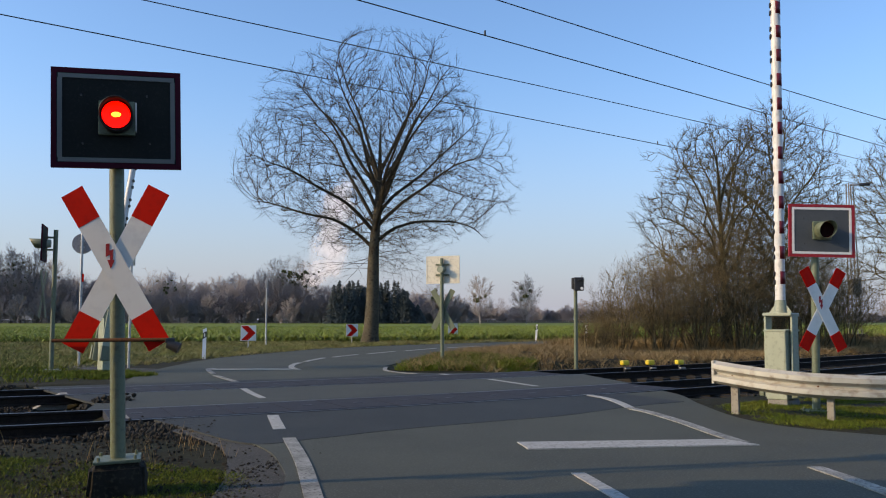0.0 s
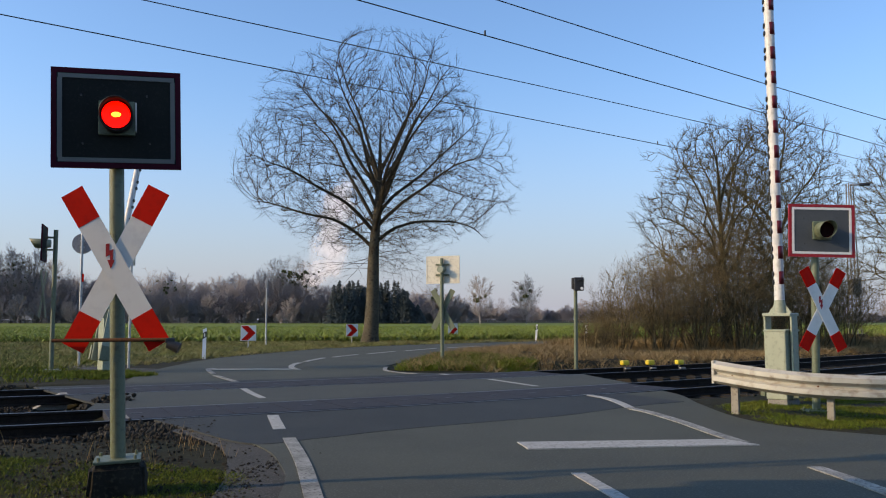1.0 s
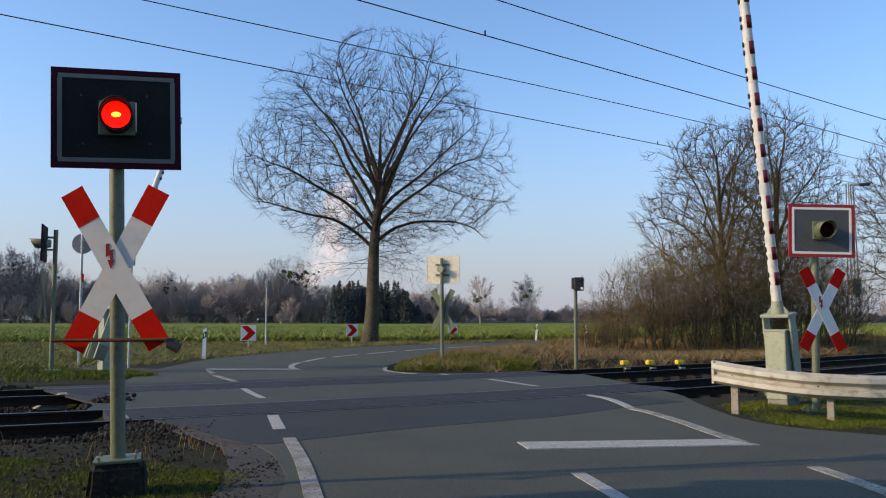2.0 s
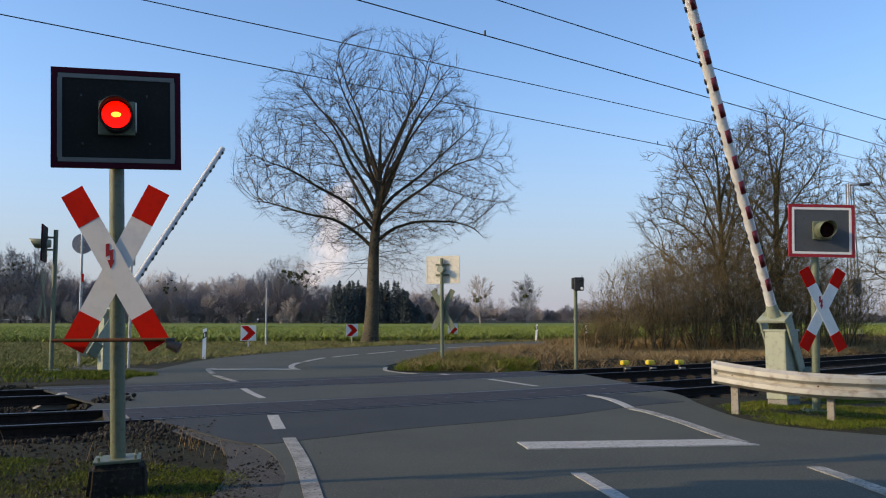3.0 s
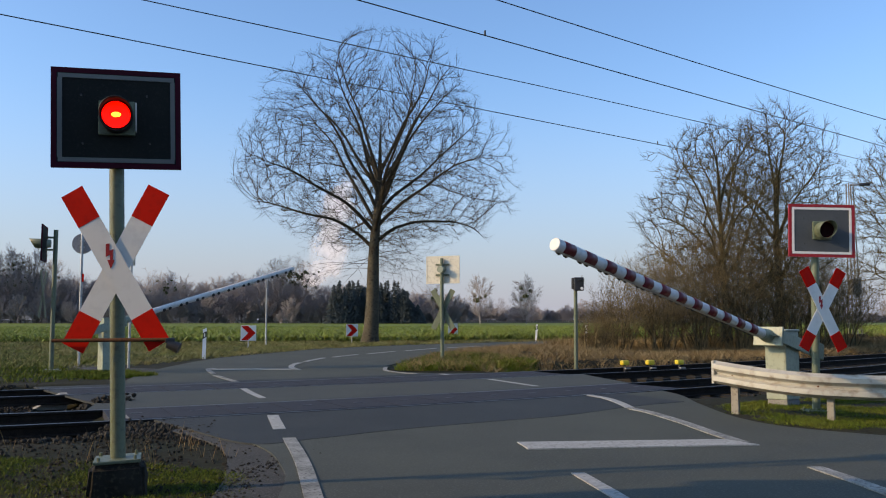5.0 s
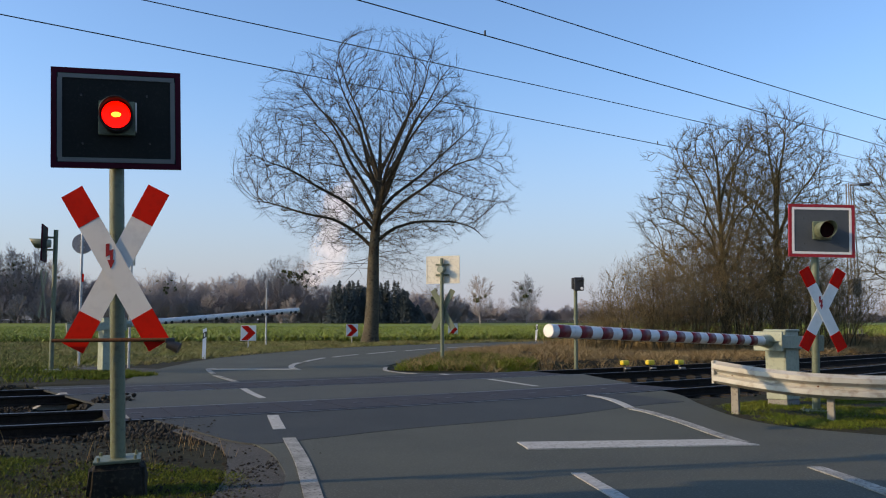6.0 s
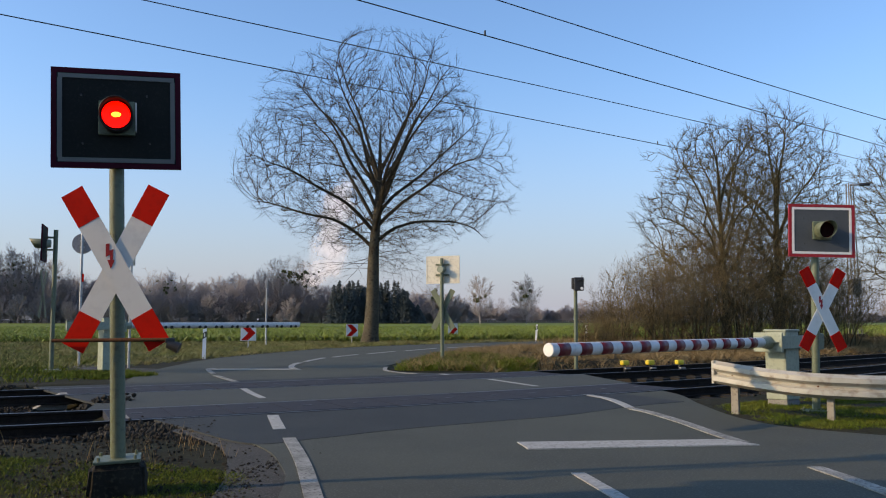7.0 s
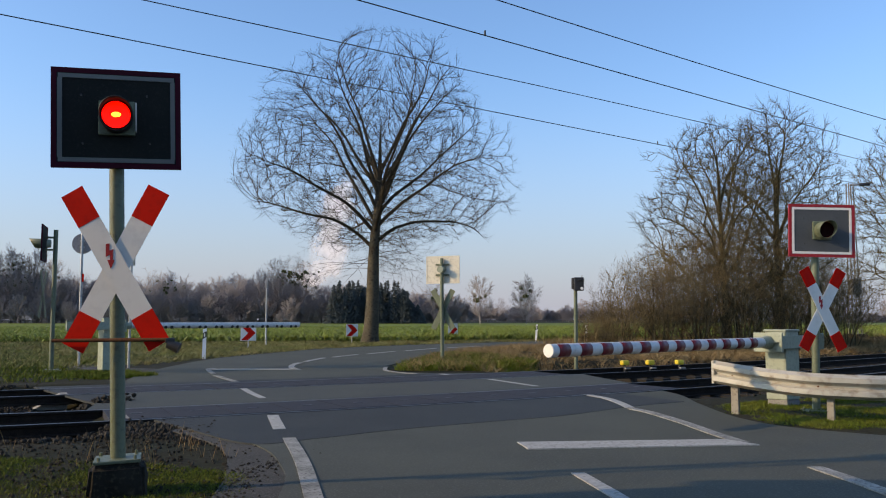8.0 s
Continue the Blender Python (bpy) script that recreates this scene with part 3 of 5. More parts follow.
def build_saltire(s, cz, shift, turn, k_, face, off):
    half, width, red, ang = 0.685 * k_, 0.178 * k_, 0.275 * k_, radians(28.8)
    spin = Matrix.Rotation(radians(turn), 4, "Z")
    for k, sgn in ((0, 1), (1, -1)):
        y = -off + 0.016 * k
        rot = spin @ Matrix.Translation((shift, y, cz)) @ Matrix.Rotation(sgn * -ang, 4, "Y") @ Matrix.Rotation(radians(90), 4, "X")
        arm = part("cross_arm", prism([(-width / 2, -half), (width / 2, -half), (width / 2, half), (-width / 2, half)], 0.006, rot), face, s, "white arm of the warning cross")
        for e in (-1, 1):
            a, b = sorted((e * (half - red), e * half))
            part("red_end", prism([(-width / 2 - 0.001, a), (width / 2 + 0.001, a), (width / 2 + 0.001, b), (-width / 2 - 0.001, b)], 0.008, spin @ Matrix.Translation((0, -0.0025, 0)) @ spin.inverted() @ rot), M_RED if face is M_WHITE else face, arm, "end of the cross arm")
        if k == 0:
            flash = [(-0.035, 0.11), (0.012, 0.115), (0.012, 0.045), (0.062, 0.06), (0.052, -0.045), (0.075, -0.045), (0.028, -0.13), (-0.015, -0.045), (0.018, -0.045), (0.018, 0.005), (-0.035, -0.015)]
            part("flash_mark", prism(flash, 0.003, spin @ Matrix.Translation((shift - 0.05, y - 0.004, cz + 0.10)) @ Matrix.Rotation(radians(90), 4, "X") @ Matrix.Diagonal((0.6, 0.8, 1, 1))), M_BRIGHTRED, arm, "red lightning arrow")


near_signal, near_lamp = build_signal(pose(-2.50, 6.65, 0, 0, 0, 18), -1.9, 2.872, 1.72, 0.01, "crossing signal with shade-toned board, red lamp and warning cross", 3.0, "block", bar=True, cross_turn=-16)
right_signal, right_lamp = build_signal(pose(5.46, 12.55, -0.04, 0, 0, -3), 1.5, 2.655, 1.50, 0.06, "crossing signal with sun-toned grey board and warning cross beside a barrier", 2.8, "plate", white=False, back=M_LITBOARD, board=(0.95, 0.78), hood=0.30, deep=0.16, cross_turn=16, cross_size=0.97)
far_signal, far_lamp = build_signal(pose(-0.02, 26.3, 0, 0, 0, 160), 0.4, 2.85, 1.62, 0.0, "crossing signal seen from behind, cream board back and green pole", 3.2, "plate", white=False, backplate=True, board=(1.10, 0.86), cross_back=M_GREEN)
left_signal, left_lamp = build_signal(pose(-10.08, 21.97, 0, 0, 0, -72), 0.0, 3.27, 1.95, 0.0, "crossing signal seen edge-on with a hooded lamp on a green pole", 3.63, "plate", white=False, hood=0.32, cross_turn=-6, cross_back=M_GREEN, board=(1.0, 0.92), off=0.27)


# ---- barriers ----
def build_barrier(x, y, z, az, length, label, deep=0.46, wide=0.34, set_=-0.02, pitch=0.405):
    """The machine's column, and the arm with its yoke, which turns about the column's axle (arm along local +x)."""
    unit = thing("barrier", pose(x, y, 0, 0, 0, az), label, "barrier", "barriers")
    col = part("machine_box", box((deep, wide, z + 0.17 - 0.06), (set_, 0, (z + 0.17 + 0.06) / 2), 0.015), M_BOXGREEN, unit, "pale grey-green barrier machine box")
    part("lid", box((deep + 0.03, wide + 0.03, 0.03), (set_, 0, z + 0.18), 0.008), M_BOXGREEN, unit)
    part("door", box((0.004, wide - 0.05, z - 0.3), (set_ + deep / 2 + 0.0015, 0, 0.57), 0), M_BOXGREEN, unit, "flush door of the machine box")
    part("plinth", box((deep - 0.04, wide - 0.02, 0.26), (set_, 0, -0.07), 0.01), M_CONC, unit, "concrete plinth")
    axle = part("axle", tube((0, -0.23, z), (0, 0.23, z), 0.035, 0.035, 14), M_GALV, unit)
    arm = part("arm", bmesh.new(), M_ARM, unit, "white barrier arm with dark red bands")
    bm = tube((0.62, 0, 0), (length, 0, 0), 0.077, 0.077, 28)
    bm.to_mesh(arm.data)
    bm.free()
    arm.location = (0, 0, z)
    yoke = bmesh.new()
    for sgn in (-1, 1):
        box((1.31, 0.035, 0.20), (-0.215, 0.215 * sgn, 0), 0.008, bm=yoke)
    box((0.05, 0.465, 0.30), (0.43, 0, 0), 0.01, bm=yoke)
    part("yoke", yoke, M_BOXGREEN, arm, "pale grey-green yoke frame")
    for sgn in (-1, 1):
        part("counterweight", box((0.36, 0.08, 0.26), (-0.68, 0.273 * sgn, 0), 0.012), M_GREEN, arm, "grey-green counterweight")
        part("gusset", prism([(0.455, 0.07 * sgn), (0.455, 0.19 * sgn), (0.62, 0.07 * sgn)][::sgn], 0.012, Matrix.Translation((0, 0, 0.006))), M_BOXGREEN, arm)
    part("flange", tube((0.455, 0, 0), (0.66, 0, 0), 0.105, 0.082, 24), M_BOXGREEN, arm, "grey conical flange", smooth=False)
    part("end_cap", tube((length, 0, 0), (length + 0.012, 0, 0), 0.079, 0.074, 28), M_WHITE, arm, "bright white reflective end cap")
    for i in range(int(4.9 / pitch)):
        a = length - 0.10 - pitch * i
        band = bmesh.new()
        k = 16
        rows = []
        for xx in (a - 0.205, a):
            rows.append([band.verts.new((xx, 0.0785 * math.cos(t), 0.0785 * math.sin(t))) for t in np.linspace(radians(-62), radians(62), k)])
        for p in range(k - 1):
            band.faces.new((rows[0][p], rows[0][p + 1], rows[1][p + 1], rows[1][p]))
        bmesh.ops.recalc_face_normals(band, faces=band.faces)
        bmesh.ops.solidify(band, geom=band.faces[:], thickness=-0.003)
        part("red_band", band, M_FOIL, arm, smooth=True)
        for dx in (0.0, 0.42 * pitch - 0.04):
            part("reflector_stud", tube((a - dx - 0.04, -0.058, -0.042), (a - dx - 0.04, -0.076, -0.054), 0.046, 0.042, 12), M_DARK, arm, "round black stud")
    return unit, arm


right_barrier, right_arm = build_barrier(5.36, 13.51, 0.955, 222.8, 5.67, "half barrier with pale green machine box and red-banded arm")
left_barrier, left_arm = build_barrier(-8.43, 21.25, 1.15, 46.05, 5.9, "half barrier seen from behind, plain grey-white arm with black studs", 0.34, 0.30, 0.06, 0.5)


# ---- guard rail ----
def build_guard_rail():
    g = thing("guard_rail", Matrix(), "weathered cream steel guard rail curving round the verge", "guard rail")
    pts = [(3.92, 12.30, 0.715), (4.16, 12.02, 0.675), (4.46, 11.70, 0.634), (4.85, 11.38, 0.600), (5.30, 11.20, 0.585), (5.90, 11.12, 0.575), (8.2, 11.15, 0.57), (10.5, 11.3, 0.57)]
    prof = [(0.0, 0.0), (-0.012, -0.012), (-0.075, -0.045), (-0.080, -0.10), (-0.010, -0.150), (-0.004, -0.185), (-0.075, -0.215), (-0.080, -0.27), (-0.012, -0.308), (0.0, -0.315)]
    p = [Vector(q) for q in pts]
    path = []
    for i in range(len(p) - 1):
        a, b, c, d = p[max(i - 1, 0)], p[i], p[i + 1], p[min(i + 2, len(p) - 1)]
        for f in np.linspace(0, 1, 8, endpoint=False):
            path.append(0.5 * (2 * b + (c - a) * f + (2 * a - 5 * b + 4 * c - d) * f * f + (3 * b - a - 3 * c + d) * f ** 3))
    bm = bmesh.new()
    rows = []
    for i, q in enumerate(path):
        d = (path[min(i + 1, len(path) - 1)] - path[max(i - 1, 0)]).normalized()
        side = Vector((-d.y, d.x, 0))
        rows.append([bm.verts.new(q + side * u + Vector((0, 0, v))) for u, v in prof])
    for r, s in zip(rows, rows[1:]):
        for k in range(len(prof) - 1):
            bm.faces.new((r[k], s[k], s[k + 1], r[k + 1]))
    bmesh.ops.recalc_face_normals(bm, faces=bm.faces)
    bmesh.ops.solidify(bm, geom=bm.faces[:], thickness=0.006)
    part("beam", bm, M_GUARD, g, "corrugated cream steel beam", smooth=False)
    d = (p[1] - p[0]).normalized()
    ang = math.degrees(math.atan2(d.y, d.x))
    part("end_shoe", box((0.05, 0.10, 0.33), (0, 0, 0), 0.015, Matrix.Translation((3.905, 12.295, 0.555)) @ Matrix.Rotation(radians(ang), 4, "Z")), M_GUARD, g, "white end shoe")
    for x, y, top, w in ((4.16, 12.19, 0.60, 0.10), (5.14, 11.36, 0.54, 0.085), (6.9, 11.22, 0.52, 0.10), (8.9, 11.28, 0.52, 0.10)):
        post = bmesh.new()
        box((w, 0.012, top + 0.3), (0, -0.03, (top - 0.3) / 2), 0, bm=post)
        box((w, 0.012, top + 0.3), (0, 0.03, (top - 0.3) / 2), 0, bm=post)
        box((0.010, 0.05, top + 0.3), (-w / 2 + 0.005, 0, (top - 0.3) / 2), 0, bm=post)
        o = part("post", post, M_POSTSTEEL, g, "rolled steel post")
        o.matrix_basis = pose(x, y, 0, 0, 0, -38 if x < 5.5 else 0)
    for i in range(6, len(path) - 6, 20):
        q = path[i]
        part("beam_bolt", tube(q + Vector((0.0, -0.022, -0.168)), q + Vector((0.0, 0.01, -0.168)), 0.012, 0.012, 8), M_RUST, g)


build_guard_rail()


# ---- posts and signs ----
def build_delineator(x, y, turn, tilt):
    d = thing("delineator_post", pose(x, y, 0, 0, tilt, turn), "white plastic delineator post with slanted black band", "delineator post", "delineator posts")
    sec = [(-0.06, -0.05), (0.06, -0.05), (0.05, 0.03), (0.0, 0.06), (-0.05, 0.03)]

    def slab(z0, z1, slant, name, m, grow=0.0):
        bm = bmesh.new()
        lo = [bm.verts.new((u * (1 + grow), v * (1 + grow), z0 + slant * u)) for u, v in sec]
        hi = [bm.verts.new((u * (1 + grow), v * (1 + grow), z1 + slant * u)) for u, v in sec]
        bm.faces.new(lo[::-1])
        bm.faces.new(hi)
        for i in range(5):
            bm.faces.new((lo[i], lo[(i + 1) % 5], hi[(i + 1) % 5], hi[i]))
        bmesh.ops.recalc_face_normals(bm, faces=bm.faces)
        return part(name, bm, m, d)
    slab(-0.15, 1.0, 0.5, "post", M_POST)
    slab(0.68, 0.88, 0.6, "black_band", M_DARK, 0.03)
    part("reflector", box((0.035, 0.006, 0.11), (0, -0.054, 0.78)), M_WHITE, d, "white reflector")


build_delineator(-8.12, 28.99, 10, 1)
build_delineator(5.71, 52.3, -15, 4)
build_delineator(8.2, 48.6, -15, 0)


def build_chevron(x, y, turn, height, size):
    c = thing("chevron_sign", pose(x, y, 0, 0, 0, turn), "white sign board with a red bend chevron on a short post", "chevron sign", "chevron signs")
    part("post", tube((0, 0, -0.1), (0, 0, height), 0.03, 0.03, 12), M_GALV, c)
    part("board", box((size, 0.02, size), (0, -0.045, height - size / 2), 0.006), M_WHITE, c, "white square board")
    h = size / 2 - 0.02
    shape = [(-h, h), (-0.02, h), (h, 0), (-0.02, -h), (-h, -h), (-h * 0.05, 0)]
    part("chevron", prism(shape, 0.004, Matrix.Translation((0, -0.058, height - size / 2)) @ Matrix.Rotation(radians(90), 4, "X")), M_RED, c, "red chevron pointing along the bend")


build_chevron(-8.98, 39.3, 12, 1.03, 0.70)
build_chevron(-5.03, 47.0, 22, 1.05, 0.68)
build_chevron(0.60, 54.2, 35, 1.05, 0.75)


def build_posts():
    p = thing("marker_pole", pose(-8.69, 41.8, 0), "slim pale pole with a small box on top", "pole")
    part("pole", tube((0, 0, -0.1), (0, 0, 3.15), 0.045, 0.04, 12), M_GALV, p)
    part("box", box((0.14, 0.14, 0.42), (0, 0, 3.05), 0.02), M_SIGNBACK, p, "small grey box")
    q = thing("indicator_post", pose(3.58, 22.98, 0, 0, 0.3, 0), "grey-green post with a small black signal lamp box", "signal post")
    part("pole", tube((0, 0, -0.15), (0, 0, 2.42), 0.05, 0.05, 16), M_GREEN, q)
    lamp = part("lamp_box", box((0.26, 0.20, 0.36), (0.07, -0.10, 2.26), 0.02), M_DARK, q, "black lamp box")
    part("lens", tube((0.14, -0.20, 2.14), (0.14, -0.215, 2.14), 0.04, 0.04, 14), M_WHITE, lamp, "small white lens")
    part("visor", box((0.16, 0.12, 0.015), (0.12, -0.24, 2.36)), M_DARK, lamp)
    part("rear_lamp", box((0.08, 0.16, 0.30), (-0.06, 0.02, 2.28), 0.02), M_DARK, q)
    r = thing("round_sign", pose(-10.53, 24.69, 0, 0, -0.3, 8), "round grey traffic sign seen from behind on a thin post", "traffic sign")
    part("post", tube((0, 0, -0.1), (0, 0, 3.82), 0.038, 0.038, 12), M_GALV, r, "thin pale steel post")
    part("disc", tube((0, 0.05, 3.52), (0, 0.065, 3.52), 0.30, 0.30, 36), M_SIGNBACK, r, "grey round sign back")
    part("clamp", box((0.12, 0.05, 0.04), (0, 0.03, 3.6)), M_GALV, r)
    part("clamp", box((0.12, 0.05, 0.04), (0, 0.03, 3.42)), M_GALV, r)
    part("red_tag", box((0.05, 0.03, 0.24), (0.05, -0.02, 2.52)), M_RED, r, "small red tag")
    c = thing("cream_sign", pose(-9.0, 23.6, 0, 0, 0, 8), "small cream plate seen from behind on a thin post", "traffic sign")
    part("post", tube((0.3, 0, -0.1), (0.3, 0, 3.2), 0.035, 0.035, 12), M_GALV, c)
    part("plate", box((0.62, 0.02, 0.42), (0.08, 0.05, 3.02), 0.006), M_CREAM, c, "cream painted plate")
    for x, y in ((4.87, 22.9), (5.60, 23.1), (6.42, 23.2)):
        y_ = thing("track_marker", pose(x, y, -0.05, 0, 0, 20), "small yellow box on a short stake beside the track", "marker", "yellow track markers")
        part("stake", tube((0, 0, -0.2), (0, 0, 0.14), 0.03, 0.03, 10), M_DARK, y_)
        part("cap", box((0.22, 0.16, 0.13), (0, 0, 0.2), 0.035), M_YELLOW, y_, "rounded yellow cap")
        part("foot", box((0.16, 0.10, 0.04), (0.06, -0.05, 0.05), 0.01), M_CONC, y_)


build_posts()


# ---- hut-shaped block beside the road, out of view, added to cast shade ----
def build_shade_caster():
    h = thing("shade_caster_hut", pose(-4.45, 3.72, 0), "unseen hut-shaped block added to cast shade on the road", "hut")
    part("wall", box((2.4, 2.6, 3.3), (0, 0, 1.575), 0.01), M_CONC, h, "grey walls of the added shade caster")
    part("roof", box((2.7, 2.9, 0.14), (0, 0, 3.28), 0.02), M_SIGNBACK, h, "flat grey roof slab of the added shade caster")
    part("door", box((0.9, 0.04, 2.0), (0.2, -1.32, 1.0), 0.01), M_GREEN, h, "grey-green door of the added shade caster")


build_shade_caster()


# ---- overhead line ----
def wire_mesh(points, r, n=6):
    bm = bmesh.new()
    rings = []
    for i, q in enumerate(points):
        d = (points[min(i + 1, len(points) - 1)] - points[max(i - 1, 0)]).normalized()
        side = d.cross(Vector((0, 0, 1))).normalized()
        up = side.cross(d)
        rings.append([bm.verts.new(q + (side * math.cos(a) + up * math.sin(a)) * r) for a in np.linspace(0, 2 * math.pi, n, endpoint=False)])
    for a, b in zip(rings, rings[1:]):
        for k in range(n):
            bm.faces.new((a[k], a[(k + 1) % n], b[(k + 1) % n], b[k]))
    return bm


def build_overhead(a, slope, zc, sag, droppers, label):
    o = thing("overhead_line", Matrix(), label, "overhead line", "overhead lines")

    def contact(x):
        return Vector((x, a + slope * x, zc(x)))

    def carrier(x):
        return Vector((x, a + slope * x, sag(x)))
    xs = np.linspace(-30, 45, 60)
    part("contact_wire", wire_mesh([contact(x) for x in xs], 0.0105), M_WIRE, o, "dark contact wire")
    part("carrier_wire", wire_mesh([carrier(x) for x in xs], 0.0105), M_WIRE, o, "thin carrier wire")
    for x in droppers:
        part("dropper", wire_mesh([contact(x), carrier(x)], 0.012), M_WIRE, o)
        part("clamp", tube(contact(x), contact(x) + Vector((0, 0, 0.09)), 0.022, 0.016, 8), M_WIRE, o)


build_overhead(14.55, 0.790, lambda x: 6.50 - 0.004 * x, lambda x: 7.246 + -0.0083 * x + 0.00088 * x * x, (-7.0, 0.77, 8.9, 16.5), "electric overhead line above the near track")
build_overhead(19.87, 0.765, lambda x: 6.485 - 0.002 * x, lambda x: 7.389 + 0.0104 * x + -0.00051 * x * x, (-10.0, -2.5, 6.35, 14.5), "electric overhead line above the far track")


def build_mast():
    m = thing("catenary_mast", pose(21.6, 44.6, 0, 0, 0, 10), "pale steel lattice mast of the overhead line", "mast")
    part("foundation", box((0.9, 0.9, 0.9), (0, 0, 0.1), 0.08), M_BLACKBASE, m, "dark concrete foundation")
    top = 8.5
    for i in (-1, 1):
        for j in (-1, 1):
            part("corner_bar", tube((0.26 * i, 0.16 * j, 0.5), (0.13 * i, 0.10 * j, top), 0.035, 0.03, 6), M_POSTSTEEL, m)
    k = 16
    for i in range(k):
        z0, z1 = 0.7 + (top - 0.8) * i / k, 0.7 + (top - 0.8) * (i + 1) / k
        w0, w1 = 0.26 - 0.13 * i / k, 0.26 - 0.13 * (i + 1) / k
        s = 1 if i % 2 else -1
        part("lattice_bar", tube((-w0 * s, -0.15, z0), (w1 * s, -0.15, z1), 0.02, 0.02, 6), M_POSTSTEEL, m)
    part("switch_box", box((0.55, 0.3, 0.85), (0.05, -0.05, 3.0), 0.03), M_POSTSTEEL, m, "pale equipment box on the mast")
    part("cantilever", tube((0, 0, top - 0.1), (0.85, -0.3, top - 0.05), 0.05, 0.04, 8), M_SIGNBACK, m, "short arm at the mast head")
    part("insulator", tube((0.45, -0.16, top - 0.08), (0.95, -0.34, top - 0.05), 0.09, 0.09, 10), M_DARK, m, "dark insulator")


build_mast()


# ---- trees ----
def tubes(p0, p1, r0, r1, sides=3):
    """Many open tubes as one set of vertices and faces."""
    d = p1 - p0
    d /= np.linalg.norm(d, axis=1, keepdims=True) + 1e-9
    ref = np.where(np.abs(d[:, 2:3]) > 0.9, np.array([[1.0, 0, 0]]), np.array([[0, 0, 1.0]]))
    u = np.cross(d, ref)
    u /= np.linalg.norm(u, axis=1, keepdims=True) + 1e-9
    v = np.cross(d, u)
    a = np.linspace(0, 2 * math.pi, sides, endpoint=False)
    ring = u[:, None, :] * np.cos(a)[None, :, None] + v[:, None, :] * np.sin(a)[None, :, None]
    lo = p0[:, None, :] + ring * r0[:, None, None]
    hi = p1[:, None, :] + ring * r1[:, None, None]
    verts = np.concatenate([lo, hi], 1).reshape(-1, 3)
    base = np.arange(len(p0))[:, None, None] * (2 * sides)
    k = np.arange(sides)
    quad = np.stack([k, (k + 1) % sides, (k + 1) % sides + sides, k + sides], 1)[None]
    return verts, (base + quad).reshape(-1, 4)


def unit(v):
    return v / (math.sqrt(v[0] * v[0] + v[1] * v[1] + v[2] * v[2]) + 1e-9)


def room(p, d, inside, most):
    """How far one can go from p along d before leaving the crown."""
    k = 0.5
    while k < most and inside(p + d * k):
        k += 0.5
    return k


def ramify(rng, out, p, d, length, r0, r1, level, plan, inside):
    """One branch as a wandering run of pieces, then its side branches. plan per level: (pieces, wander, lift, side branches, angle, length share, first share)."""
    pieces, wander, lift, sides, angle, share, first = plan[level]
    full = length
    if level < 2:
        length = min(length, 0.9 * room(p, d, inside, length) + 0.12)
    nodes = [(p, d, r0)]
    step = length / pieces
    for k in range(pieces):
        d = unit(d + rng.normal(0, wander, 3) + np.array((0, 0, lift)))
        q = p + d * step
        if level < 2 and not inside(q):
            break
        r = r0 + (r1 - r0) * (k + 1) / pieces
        out.append((p, q, nodes[-1][2], r))
        nodes.append((q, d, r))
        p = q
    if level + 1 >= len(plan) or len(nodes) < 2:
        return
    n = len(nodes) - 1
    # a branch cut short by the crown's edge bears fewer side branches
    sides = max(1, round(sides * min(1.0, step * n / full)))
    length = 0.65 * full + 0.35 * step * n
    turn = rng.uniform(0, 6.28)
    for k in range(sides):
        u = first + (1 - first) * (k + rng.uniform(0.2, 0.8)) / sides
        i = min(int(u * n), n - 1)
        f = u * n - i
        at = nodes[i][0] * (1 - f) + nodes[i + 1][0] * f
        way = nodes[i + 1][1]
        turn += 2.4 + rng.normal(0, 0.4)
        ref = np.array((0, 0, 1.0)) if abs(way[2]) < 0.9 else np.array((1.0, 0, 0))
        a = unit(np.cross(way, ref))
        b = np.cross(way, a)
        ang = radians(angle) * rng.uniform(0.7, 1.25)
        nd = unit(way * math.cos(ang) + (a * math.cos(turn) + b * math.sin(turn)) * math.sin(ang))
        rr = nodes[i + 1][2]
        ln = length * share * rng.uniform(0.65, 1.2) * (1.1 - 0.45 * u)
        ramify(rng, out, at, nd, ln, min(rr * 0.72, r0 * 0.55), max(r1 * 0.55, 0.0035), level + 1, plan, inside)
    # the tip forks
    q, way, rr = nodes[-1]
    for k in range(2):
        nd = unit(way + rng.normal(0, 0.32, 3))
        ramify(rng, out, q, nd, length * share * rng.uniform(0.8, 1.1), rr * 0.85, max(r1 * 0.55, 0.0035), level + 1, plan, inside)


def tree_object(name, segs, material, label, category="tree", group=""):
    p0 = np.array([q[0] for q in segs])
    p1 = np.array([q[1] for q in segs])
    r0 = np.array([q[2] for q in segs])
    r1 = np.array([q[3] for q in segs])
    t = thing(name, Matrix(), label, category, group)
    big = r1 > 0.15
    if big.any():
        v, f = tubes(p0[big], p1[big] + (p1[big] - p0[big]) * 0.05, r0[big], r1[big], 12)
        from_lists("trunk", v.tolist(), f.tolist(), M_LIT_TRUNK, t, smooth=True)
    mid = ~big & (r1 > 0.025)
    v, f = tubes(p0[mid], p1[mid], r0[mid], r1[mid], 6)
    thin = ~big & ~mid
    v2, f2 = tubes(p0[thin], p1[thin], r0[thin], r1[thin], 3)
    from_lists("crown", np.concatenate([v, v2]).tolist(), f.tolist() + (f2 + len(v)).tolist(), material, t, smooth=True)
    return t


